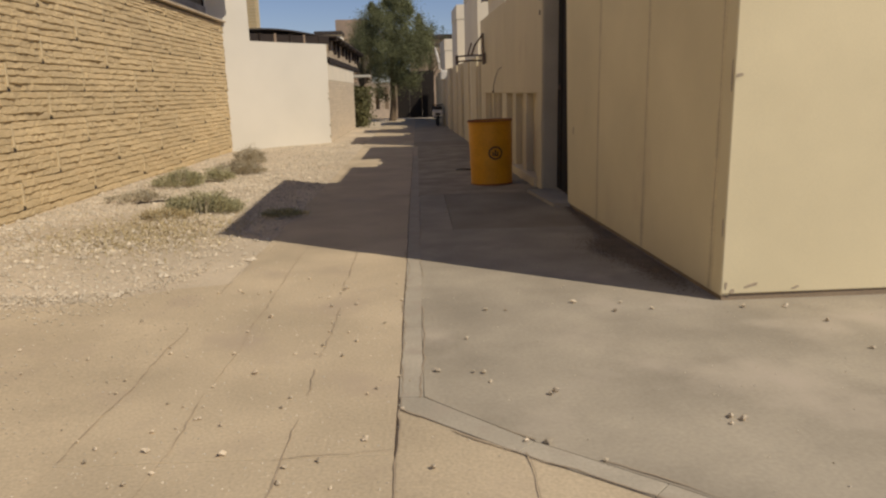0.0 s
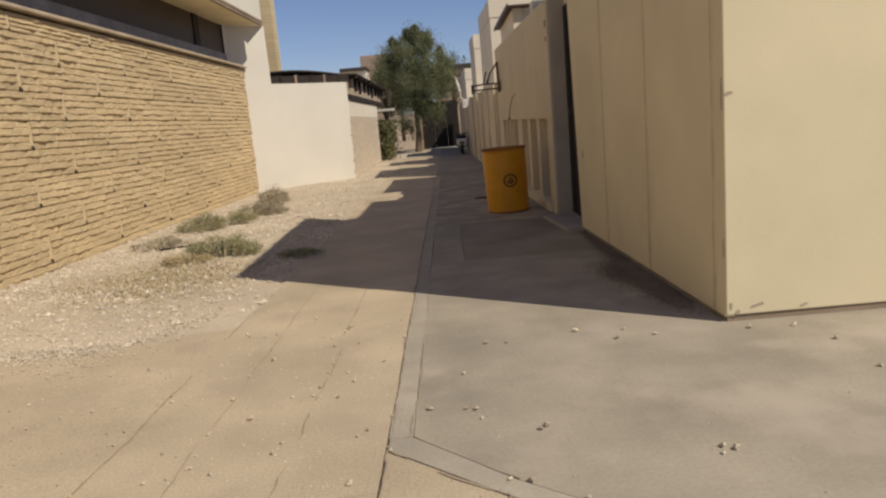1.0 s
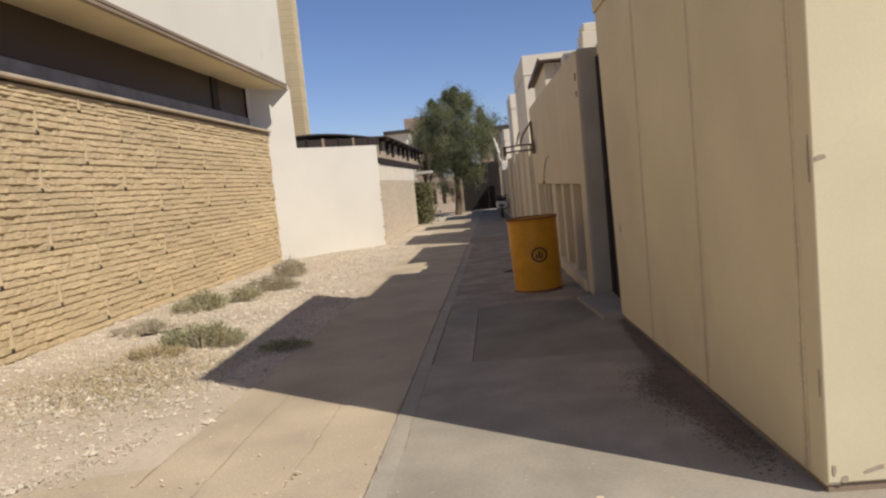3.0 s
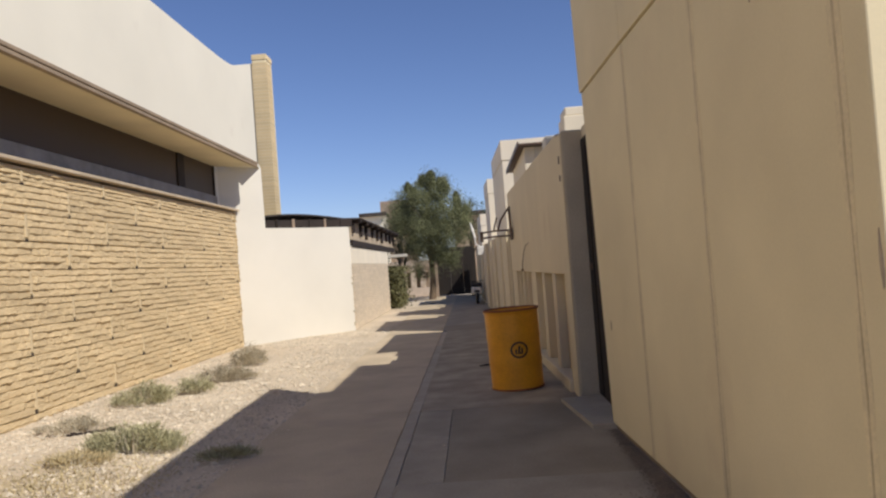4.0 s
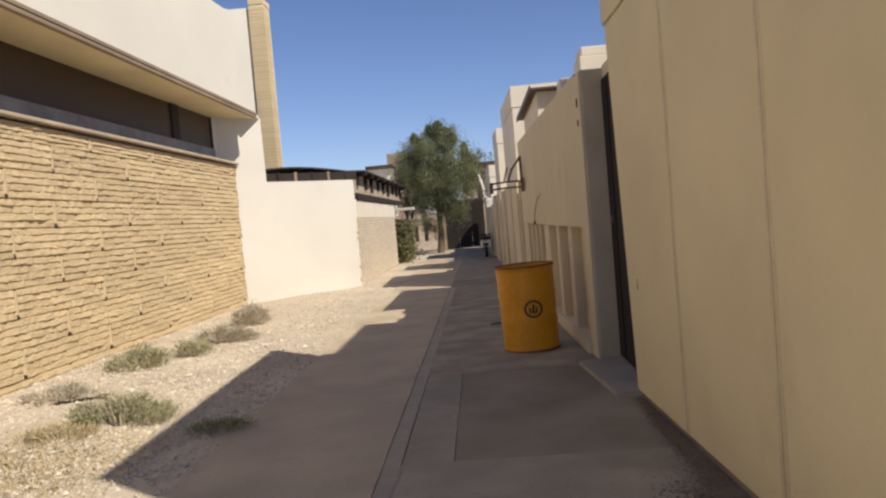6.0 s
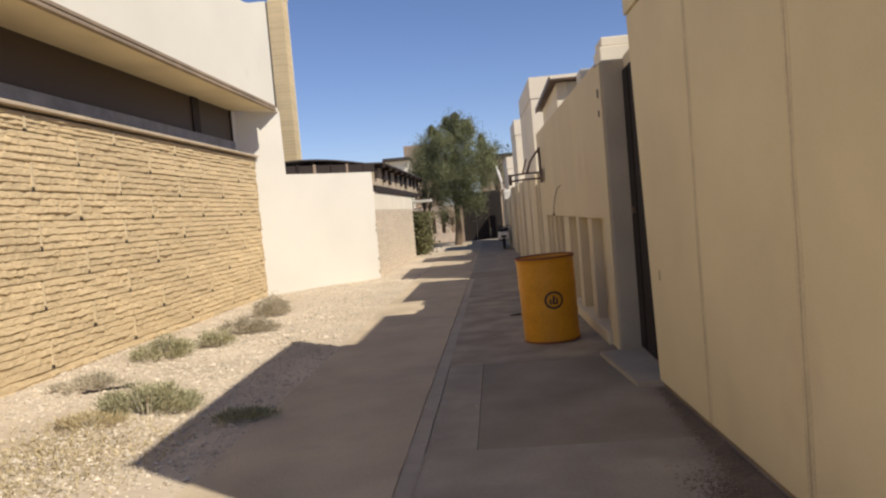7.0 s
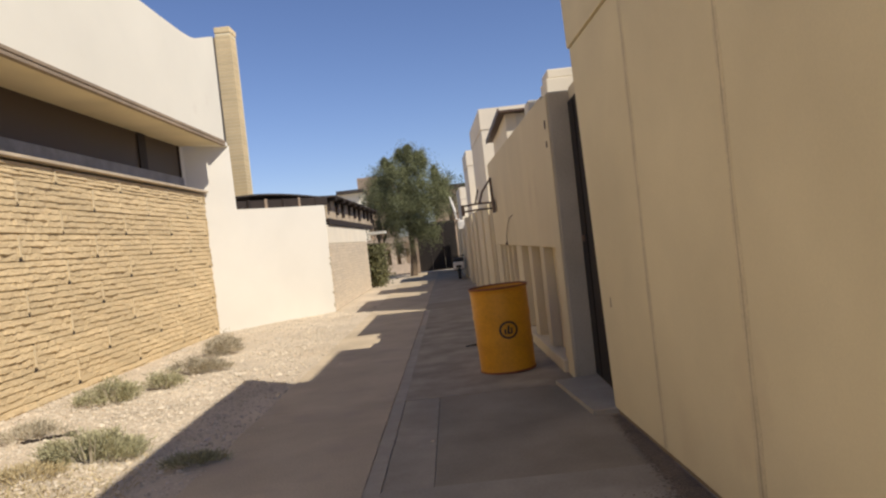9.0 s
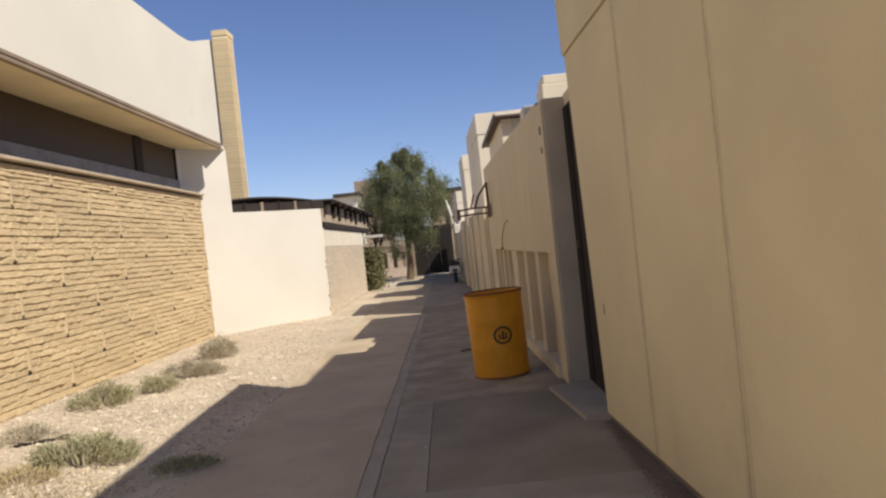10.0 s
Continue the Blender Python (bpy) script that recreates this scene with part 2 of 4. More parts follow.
# foreground apron right of the joint, up to the diagonal edging
strip("concrete_slab", "pebbly tan concrete apron", paving, [(0.6, -6), (3.5, -6), (3.5, 0.525), (1.462, 2.3065), (1.059, 2.636), (0.603, 3.057)], PAVE, z1=-0.003)
strip("concrete_slab", "", paving, [(0.712, 3.17), (1.133, 2.723), (1.536, 2.388), (3.5, 0.668), (9, -4), (9, 4.66), (2.60, 4.50), (2.50, 7.05), (0.697, 7.05)], CONC, z1=0.0)
strip("concrete_slab", "", paving, [(1.035, 7.056), (2.6, 7.056), (2.6, 9.46), (1.035, 9.46)], CONC_D, z1=-0.003)
strip("concrete_slab", "", paving, [(0.715, 7.056), (1.030, 7.056), (1.030, 9.46), (0.715, 9.46)], CONC, z1=-0.001)
strip("concrete_slab", "", paving, [(0.697, 9.468), (2.45, 9.468), (2.45, 14.2), (0.697, 14.2)], CONC_L, z1=-0.001)
strip("concrete_slab", "", paving, [(0.697, 14.208), (2.4, 14.208), (2.4, 18.1), (0.697, 18.1)], CONC_L, z1=-0.002)
strip("concrete_slab", "darker stained concrete patch", paving, [(0.6, 18.108), (2.4, 18.108), (2.4, 19.6), (0.6, 19.6)], CONC_D, z1=-0.003)
strip("concrete_slab", "", paving, [(0.6, 19.608), (2.4, 19.608), (2.4, 36.0), (0.6, 36.0)], CONC, z1=-0.002)
# flush edging strip along the joint
y = 3.17
while y < 15.2:
    y1 = min(y + rnd.uniform(0.85, 1.15), 15.3)
    w = 0.105
    a, c = wavy(0.603, y, y1 - 0.002, 0.2, 0.008, 9.0), wavy(0.603 + w, y, y1 - 0.002, 0.2, 0.008, 12.0)
    strip("edging_stone", "", paving, c + a[::-1], CURB, z1=0.0015)
    y = y1
strip("edging_stone", "", paving, [(0.605, 3.165), (0.605, 3.06), (1.058, 2.64), (1.128, 2.722), (0.708, 3.165)], CURB, z1=0.0015)
strip("edging_stone", "", paving, [(1.061, 2.638), (1.461, 2.311), (1.531, 2.386), (1.131, 2.72)], CURB, z1=0.0015)
strip("edging_stone", "", paving, [(1.464, 2.309), (3.43, 0.59), (3.5, 0.663), (1.534, 2.384)], CURB, z1=0.0015)



def crack(pts, width, seed, gaps=0.35):
    """A dirt-filled crack that wanders along points on the paving, broken here and there."""
    b = BM()
    path = []
    for p, q in zip(pts, pts[1:]):
        n = max(1, round((Vector(q) - Vector(p)).length / 0.06))
        path += [Vector(p).lerp(Vector(q), i / n) for i in range(n)]
    path.append(Vector(pts[-1]))
    prev = None
    for i, p in enumerate(path):
        d = (path[min(i + 1, len(path) - 1)] - path[max(i - 1, 0)]).normalized()
        n = Vector((-d.y, d.x))
        c = p + n * (0.034 * noise.noise((i * 0.11, seed, 0.3)) + 0.013 * noise.noise((i * 0.7, seed, 4.3)))
        w = 0.72 * width * (0.6 + 0.7 * noise.noise((i * 0.35, seed, 8.8)))
        on = noise.noise((i * 0.13, seed, 21.0)) > -gaps
        pair = [b.verts.new((*(c + n * w), 0.0045)), b.verts.new((*(c - n * w), 0.0045))] if on and w > 0.0008 else None
        if pair and prev:
            b.faces.new((prev[0], prev[1], pair[1], pair[0]))
        prev = pair
    return part("crack", b, CRACK, paving, "dirt-filled crack in the concrete")


CRACK = mat("crack_dirt", (0.40, 0.315, 0.222), scale=9, fine=80)
for i, x in enumerate((-0.655, -0.28, 0.176)):
    crack([(x, 1.2), (x + 0.01, 4.0), (x - 0.01, 6.6)], 0.006, 3.3 + i, 0.2)
crack([(0.602, -2.0), (0.604, 3.05)], 0.007, 5.1, 0.4)
crack([(0.602, 3.05), (0.602, 9.4), (0.602, 15.3)], 0.006, 6.1, 0.35)
crack([(0.712, 3.15), (0.714, 8.2)], 0.006, 7.1, 0.1)
crack([(0.715, 3.16), (1.133, 2.723), (1.536, 2.388), (2.4, 1.63)], 0.006, 8.1, 0.1)
crack([(0.61, 3.055), (1.06, 2.638), (1.463, 2.308), (2.4, 1.49)], 0.007, 9.1, 0.3)
crack([(1.075, 2.63), (1.09, 2.46), (1.08, 2.25), (1.15, 1.95)], 0.005, 10.1, 0.4)
crack([(-0.2, 2.55), (0.2, 2.66), (0.6, 2.70), (1.0, 2.60)], 0.003, 11.1, 0.1)
crack([(0.62, 9.464), (1.6, 9.46), (2.1, 9.47)], 0.005, 12.1, 0.3)
crack([(0.66, 8.9), (1.2, 7.6), (1.9, 7.1), (2.3, 7.2)], 0.003, 14.1, -0.05)
crack([(0.72, 12.2), (1.4, 12.1), (2.2, 12.3)], 0.005, 15.1, 0.2)
crack([(0.65, 14.2), (2.2, 14.2)], 0.006, 16.1, 0.3)

# threshold slab before the doorway
solo("threshold_slab", prism(BM(), [(2.235, 8.27), (2.47, 8.25), (2.57, 9.56), (2.125, 9.50)], -0.02, 0.035), CURB, "grey concrete threshold slab at the metal door", "step", kind="structure")

# ---- left building: split-block wall, window band, deep eave ----
WX, WY0, WY1, WTOP = -3.85, -1.0, 18.08, 2.97
brickhouse = thing("brick_building", "tan split-block building with a dark window band under a white parapet", "building")
part("wall_core", box(BM(), -11.0, WX - 0.132, WY0, 17.9, -0.1, WTOP), MORTAR, brickhouse)
# Solid near-black block paints the shaded room behind the panes.
part("upper_wall", box(BM(), -11.0, -4.22, WY0, 17.6, WTOP, 4.19), VOID, brickhouse, "near-black block painted as the shade behind the windows")
part("coping", box(BM(), -4.25, WX + 0.10, WY0, WY1 + 0.04, WTOP + 0.028, WTOP + 0.074, 0.01), COPING, brickhouse, "brown concrete coping on the wall")
frame_part = part("window_band", box(BM(), -4.20, -4.06, WY0, 17.62, 3.048, 3.315, 0.008), FRAME, brickhouse, "long dark window band with a grey sill rail")
my = [WY0, 15.95, 17.62]
for a, c in zip(my, my[1:]):
    part("pane", box(BM(), -4.15, -4.13, a + 0.03, c - 0.03, 3.29, 3.985), glass, frame_part, "dusty dark glass pane")
for a in my[1:]:
    wide = 0.28 if 15 < a < 17 else 0.012
    part("mullion", box(BM(), -4.17, -4.10, a - wide, a + 0.03, 3.29, 3.985), DARKWOOD, frame_part)
# soffit, lip and parapet
bm = BM()
pr = [(-4.22, 3.99), (-3.207, 3.93), (-3.207, 3.99), (-4.22, 4.05)]
va = [bm.verts.new((x, WY0, z)) for x, z in pr]
vb = [bm.verts.new((x, 17.754, z)) for x, z in pr]
bm.faces.new(va)
bm.faces.new(vb[::-1])
for i in range(4):
    bm.faces.new((va[i], vb[i], vb[(i + 1) % 4], va[(i + 1) % 4]))
part("soffit", bm, PLASTER, brickhouse, "cream plastered soffit")
part("drip_edge", box(BM(), -3.245, -3.174, WY0, 17.792, 3.906, 3.955, 0.008), DRIP, brickhouse)
part("drip_edge", box(BM(), -3.245, -3.167, WY0, 17.792, 3.965, 4.016, 0.008), DRIP, brickhouse, "brown moulded edge under the parapet")
prof = [(WY0, 3.982), (17.79, 3.982), (17.79, 6.198), (17.315, 6.054), (16.93, 5.93), (16.65, 5.844), (16.36, 5.787), (15.88, 5.758), (14.93, 5.749), (WY0, 5.749)]
bm = BM()
va = [bm.verts.new((-3.188, y, z)) for y, z in prof]
vb = [bm.verts.new((-3.427, y, z)) for y, z in prof]
bm.faces.new(va)
bm.faces.new(vb[::-1])
for i in range(len(prof)):
    bm.faces.new((va[i], vb[i], vb[(i + 1) % len(prof)], va[(i + 1) % len(prof)]))
part("parapet", bm, FASCIA, brickhouse, "tall off-white rendered parapet")
part("roof", box(BM(), -11.0, -3.43, WY0, 17.7, 4.2, 4.4), FASCIA, brickhouse)
part("ledge", box(BM(), -4.2, -3.36, 18.0, 18.56, 4.0, 4.09, 0.012), FASCIA, brickhouse, "white ledge under the eave")
part("end_wall", box(BM(), -4.22, -4.11, 17.624, 17.86, WTOP + 0.066, 3.985), WHITE, brickhouse)

# oblique white wall and the brick side wall behind it
OA, OB, OC = (-4.15, 17.823), (-3.34, 18.595), (-1.66, 20.20)
yardwall = thing("yard_wall", "bright white plastered yard wall standing at an angle", "wall")
bm = BM()
along_w = [(OA, -0.05), (OC, -0.05), (OC, 2.60), (OB, 2.60), (OB, 4.025), (OA, 4.025)]
va = [bm.verts.new((p[0], p[1], z)) for p, z in along_w]
vb = [bm.verts.new((p[0] - 0.18, p[1] + 0.19, z)) for p, z in along_w]
bm.faces.new(va)
bm.faces.new(vb[::-1])
for i in range(6):
    bm.faces.new((va[i], vb[i], vb[(i + 1) % 6], va[(i + 1) % 6]))
bmesh.ops.bevel(bm, geom=list(bm.edges), offset=0.014, segments=2, affect="EDGES", profile=0.5)
part("wall_body", bm, WHITE, yardwall)
for z, s in ((1.15, 0.05), (1.3, 0.03), (0.45, 0.05), (0.12, 0.09)):
    bm = BM()
    box(bm, OC[0] - 0.05, OC[0] + 0.012, OC[1] - 0.03, OC[1] + 0.02, z, z + s, 0.006)
    part("chip", bm, GREYPLASTER, yardwall, "chipped plaster at the corner")

sidewall = thing("side_wall", "pale brick side wall with a plastered upper band", "wall")
part("core", box(BM(), -1.98, -1.70, 20.25, 28.3, -0.05, 1.66), MORTAR, sidewall)
part("plaster_band", box(BM(), -1.98, -1.665, 20.25, 28.3, 1.664, 2.12, 0.01), PLASTER_W, sidewall)
brick_me = to_mesh("brick", box(BM(), -0.02, 0.02, -0.121, 0.121, -0.036, 0.036, 0.005), SMALLBRICK)

# far chimney of tan brick
chimney = thing("chimney", "tall slim tan brick chimney", "chimney")
part("shaft", box(BM(), -3.79, -3.43, 20.0, 20.5, 0, 6.95, 0.012), STREAK, chimney)
part("crown", box(BM(), -3.80, -3.42, 19.99, 20.53, 6.96, 7.10, 0.012), CHIMBRICK, chimney)
# Brown strip painted as the shadowed gap between parapet and chimney.
part("flank", box(BM(), -3.90, -3.795, 20.1, 20.5, 0, 6.9, 0.01), COPING, chimney)
for k in range(74):
    part("brick_course", box(BM(), -3.797, -3.423, 19.993, 20.4, 0.99 + k * 0.08, 0.99 + k * 0.08 + 0.066), CHIMBRICK, chimney)

# canopy roof over the yard
canopy = thing("canopy_roof", "dark timber canopy with rafter ends over the yard wall", "canopy")
bm = BM()
N = 12
front = [(-3.75 + 2.35 * i / N, 18.75 + 1.75 * i / N) for i in range(N + 1)]
arch = [2.80 + 0.13 * math.sin(math.pi * min(1, (i + 2) / N)) for i in range(N + 1)]
lo0 = [bm.verts.new((x, y, z)) for (x, y), z in zip(front, arch)]
hi0 = [bm.verts.new((x, y, z + 0.035)) for (x, y), z in zip(front, arch)]
lo1 = [bm.verts.new((x, 30.5, z)) for (x, y), z in zip(front, arch)]
hi1 = [bm.verts.new((x, 30.5, z + 0.035)) for (x, y), z in zip(front, arch)]
for i in range(N):
    bm.faces.new((lo0[i], lo0[i + 1], hi0[i + 1], hi0[i]))
    bm.faces.new((hi0[i], hi0[i + 1], hi1[i + 1], hi1[i]))
    bm.faces.new((lo0[i + 1], lo0[i], lo1[i], lo1[i + 1]))
    bm.faces.new((lo1[i + 1], lo1[i], hi1[i], hi1[i + 1]))
bm.faces.new((lo0[N], lo1[N], hi1[N], hi0[N]))
bm.faces.new((lo0[0], hi0[0], hi1[0], lo1[0]))
part("roof_sheet", bm, BITUMEN, canopy)
part("beam", slab(BM(), (-3.35, 18.72), (-1.60, 20.32), 0.12, 2.61, 2.80), DARKWOOD, canopy)
part("beam", box(BM(), -1.80, -1.62, 20.4, 30.4, 2.13, 2.28), DARKWOOD, canopy)
part("beam", box(BM(), -1.90, -1.66, 20.4, 30.4, 2.285, 2.785), COPING, canopy, "weathered back board")
for i in range(9):
    yy = 20.6 + i * 1.2 + 0.1 * math.sin(i * 2.3)
    bm = BM()
    box(bm, -1.66, -1.40, yy - 0.05, yy + 0.05, 2.70, 2.795, 0.01)
    box(bm, -1.66, -1.58, yy - 0.07, yy + 0.07 + 0.05 * (i % 2), 2.46 - 0.05 * (i % 3), 2.72, 0.015)
    part("rafter", bm, DARKWOOD, canopy)
for i in range(5):
    f = 0.12 + i * 0.19
    px, py = -3.34 + 1.68 * f, 18.62 + 1.6 * f
    part("post", box(BM(), px - 0.025, px + 0.025, py + 0.05, py + 0.12, 2.595, 2.82), FARTAN if i % 2 else DARKWOOD, canopy)
for yy in (21.0, 24.0, 27.0, 30.0):
    part("post", box(BM(), -2.3, -2.18, yy, yy + 0.12, 0, 2.8), DARKWOOD, canopy)
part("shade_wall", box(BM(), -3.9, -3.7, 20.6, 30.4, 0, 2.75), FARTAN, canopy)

# ---- right side: near building ----
CA, CB, CH = (2.570, 4.45), (2.415, 8.32), 4.72
nearhouse = thing("corner_building", "cream plastered building with panel joints and a sunlit end wall", "building")


def along(y):
    return (CA[0] + (CB[0] - CA[0]) * (y - CA[1]) / (CB[1] - CA[1]), y)


part("core", prism(BM(), [(CA[0] + 0.03, CA[1] + 0.03), (9, 4.64), (9, 8.27), (CB[0] + 0.03, CB[1] - 0.03)], -0.05, CH - 0.02), GREYPLASTER, nearhouse)
for y0, y1 in ((4.454, 4.602), (4.608, 5.872), (5.876, 7.173), (7.177, 8.32)):
    p, q = along(y0), along(y1)
    last = y1 == CB[1]
    b = slab(BM(), q, p, 0.06, 0.03, 2.885, 0.007)
    for v in b.verts:
        if last and v.co.y > 8.2:
            v.co.y += 0.11 * v.co.z
    part("wall_panel", b, PLASTER, nearhouse)
    b = slab(BM(), (q[0] - 0.014, q[1]), (p[0] - 0.014, p[1]), 0.07, 2.895, CH, 0.007)
    for v in b.verts:
        if last and v.co.y > 8.2:
            v.co.y += 0.11 * v.co.z + 0.03
    part("top_panel", b, PLASTER, nearhouse)
part("end_panel", slab(BM(), (CA[0] + 0.002, CA[1] - 0.004), (9, 4.63), 0.05, 0.042, 2.885, 0.007), PLASTER, nearhouse, "sunlit cream end wall with chipped corner")
part("end_top_panel", slab(BM(), (CA[0] - 0.012, CA[1] - 0.016), (9, 4.62), 0.05, 2.895, CH, 0.007), PLASTER, nearhouse)
part("plinth", prism(BM(), [(CA[0] + 0.012, CA[1] + 0.012), (9, 4.62), (9, 8.2), (CB[0] + 0.012, CB[1] - 0.02)], -0.05, 0.040), DRIP, nearhouse, "dirty gap along the foot of the wall")


def patch(name, at, u, v, n, size, material, parent, label, seed):
    """A thin ragged flake lying on a wall."""
    r = random.Random(seed)
    b = BM()
    pts = []
    for k in range(11):
        a = 2 * math.pi * k / 11
        f = r.uniform(0.55, 1.1)
        pts.append(Vector(at) + Vector(u) * size[0] * f * math.cos(a) + Vector(v) * size[1] * f * math.sin(a))
    lo = [b.verts.new(p - 0.01 * Vector(n)) for p in pts]
    hi = [b.verts.new(p + 0.004 * Vector(n)) for p in pts]
    b.faces.new(hi)
    b.faces.new(lo[::-1])
    for k in range(11):
        b.faces.new((lo[k], lo[(k + 1) % 11], hi[(k + 1) % 11], hi[k]))
    return part(name, b, material, parent, label)


for i, (x, z, sx, sz) in enumerate(((2.64, 0.06, 0.015, 0.02), (2.76, 0.095, 0.05, 0.012), (2.60, 0.10, 0.008, 0.03), (2.60, 1.37, 0.03, 0.012), (3.05, 0.075, 0.03, 0.01))):
    patch("plaster_chip", (x, 4.4465 + 0.028 * (x - 2.560), z), (1, 0, 0.25), (0, 0, 1), (0, -1, 0), (sx, sz), COPING, nearhouse, "brown spot of missing paint", i)
for i, (z, sz) in enumerate(((1.36, 0.10), (0.46, 0.07), (2.2, 0.03))):
    patch("plaster_chip", (CA[0] - 0.001, 4.468, z), (0, 1, 0), (0, 0, 1), (-1, 0, 0), (0.008, sz), COPING, nearhouse, "chipped brown corner", 20 + i)
patch("plaster_chip", (along(8.12)[0], 8.12, 0.86), (0, 1, 0), (0, 0, 1), (-1, 0, 0), (0.012, 0.045), COPING, nearhouse, "rusty bolt stain", 31)
patch("plaster_chip", (along(5.2)[0], 5.2, 2.45), (0, 1, 0), (0, 0, 1), (-1, 0, 0), (0.006, 0.02), COPING, nearhouse, "small dark spot", 32)



def seam_ribbon(y, z0, z1, width, lift, material, label, seed):
    """A wavering stain that runs down a panel joint."""
    b = BM()
    rows = []
    n = 60
    for k in range(n + 1):
        z = z0 + (z1 - z0) * k / n
        c = y + 0.016 * noise.noise((z * 0.9, seed, 0.5)) + 0.006 * noise.noise((z * 4.0, seed, 2.5))
        w = width * (0.75 + 0.5 * noise.noise((z * 2.2, seed, 9.5)))
        rows.append([b.verts.new((along(c + e)[0] - d, c + e, z)) for e, d in ((-w, -0.004), (-w, lift), (w, lift), (w, -0.004))])
    for r0, r1 in zip(rows, rows[1:]):
        for k in range(3):
            b.faces.new((r0[k], r0[k + 1], r1[k + 1], r1[k]))
    return part("seam_stain", b, material, nearhouse, label)


for i, y in enumerate((4.605, 5.874, 7.175)):
    seam_ribbon(y, 0.04, 2.875, 0.042, 0.0022, STREAK, "brown stain along a panel joint", i + 1.5)
    seam_ribbon(y, 0.04, 2.875, 0.007, 0.0034, SEAM, "dirty joint line", i + 1.5)
# Unseen block, added to cast the stepped shadow across the path.
part("rear_block", box(BM(), 4.35, 9.0, 6.5, 9.75, 0, 6.0), PLASTER, nearhouse)

# doorway and dark metal door
door = thing("door_1", "dark brown metal door in a recessed doorway", "door", kind="structure")
part("door_leaf", box(BM(), 2.53, 2.57, 8.325, 9.598, 0.04, 2.628, 0.004), DOORM, door)
for yy in (8.5, 8.9, 9.3):
    part("rib", box(BM(), 2.520, 2.529, yy, yy + 0.03, 0.06, 2.6), DOORM, door)
part("latch", box(BM(), 2.505, 2.53, 9.40, 9.48, 1.30, 1.36, 0.006), STEEL, door, "steel latch")

# ---- right side: wall with niches ----
RX, RK = 2.34, -0.030


def rx(y):
    """The wall line of the alley's right side."""
    return RX + RK * (y - 9.6)


def rwall(bm, y0, y1, z0, z1, off=0.0, thick=0.2, bevel=0.0):
    return slab(bm, (rx(y1) + off, y1), (rx(y0) + off, y0), thick, z0, z1, bevel)


nichewall = thing("niche_wall", "aged cream wall with a row of shallow niches near the ground", "wall")
part("end_pier", box(BM(), 2.34, 2.75, 9.60, 9.93, 0, 2.74, 0.015), GREYPLASTER, nichewall, "grey cement end pier beside the door")
part("pier_facing", box(BM(), 2.325, 2.339, 9.61, 9.94, 0, 2.72, 0.004), PLASTER_B, nichewall)
part("lintel", box(BM(), 2.548, 2.70, 8.33, 9.598, 2.63, 2.76, 0.01), PLASTER_B, nichewall)
part("back_pillar", box(BM(), 2.749, 3.30, 12.15, 12.7, 0, 3.39, 0.012), PLASTER_W, nichewall, "sunlit pale pillar behind the wall")
part("pillar_cap", box(BM(), 2.777, 3.30, 12.17, 12.68, 3.395, 3.51, 0.012), PLASTER_W, nichewall)
part("cap_block", box(BM(), 2.40, 2.72, 11.5, 11.9, 2.775, 3.02, 0.012), WHITE, nichewall)
part("back_panel", rwall(BM(), 9.95, 16.4, 0, 2.70, 0.11, 0.12), PLASTER_B, nichewall)
part("foot", rwall(BM(), 9.95, 16.4, 0, 0.13, -0.05, 0.17, 0.012), PLASTER_B, nichewall)
for y0, y1 in ((9.95, 11.35), (11.36, 12.95), (12.96, 14.6), (14.61, 16.4)):
    part("upper_panel", rwall(BM(), y0, y1, 1.255, 2.77, 0.0, 0.12, 0.008), PLASTER_B, nichewall)
mull = [(9.95, 10.06), (10.82, 11.03), (11.77, 12.0), (12.72, 13.25), (13.75, 13.85), (14.35, 14.5), (15.0, 15.1), (15.6, 16.4)]
for y0, y1 in mull:
    part("mullion", rwall(BM(), y0, y1, 0.13, 1.251, 0.004, 0.12, 0.006), PLASTER_B, nichewall)
wire = thing("loose_cable", "thin dark cable looped down the wall", "cable")
part("strand", tube(BM(), [(rx(13.2) - 0.012, 13.20, 1.70), (rx(13.45) - 0.03, 13.45, 1.67), (rx(13.8) - 0.03, 13.80, 1.56), (rx(14.15) - 0.02, 14.15, 1.41), (rx(14.3) - 0.012, 14.30, 1.27)], 0.0065, 6), STEEL, wire)
part("clip", box(BM(), rx(14.3) - 0.03, rx(14.3) + 0.002, 14.27, 14.33, 1.257, 1.30), STEEL, wire)
part("bolt", box(BM(), 2.315, 2.326, 9.75, 9.80, 2.42, 2.50, 0.003), STEEL, nichewall)
part("bolt", box(BM(), 2.315, 2.326, 9.76, 9.80, 2.24, 2.30, 0.003), STEEL, nichewall)

# shed with a sheet roof behind the wall
shed = thing("shed", "white shed behind the wall with a thin brown sheet roof", "shed")
part("wall", box(BM(), 2.42, 6.0, 13.1, 15.9, 0, 3.14), WHITE, shed)
bm = BM()
box(bm, 2.17, 6.2, 12.95, 16.2, 3.15, 3.185, 0.006)
part("roof", bm, ROOFEDGE, shed, "thin brown sheet metal roof")
part("fascia", box(BM(), 2.145, 2.168, 12.93, 16.22, 3.13, 3.21, 0.006), ROOFEDGE, shed)
part("gable", box(BM(), 2.26, 2.415, 13.1, 15.9, 2.72, 3.145), PLASTER_W, shed)

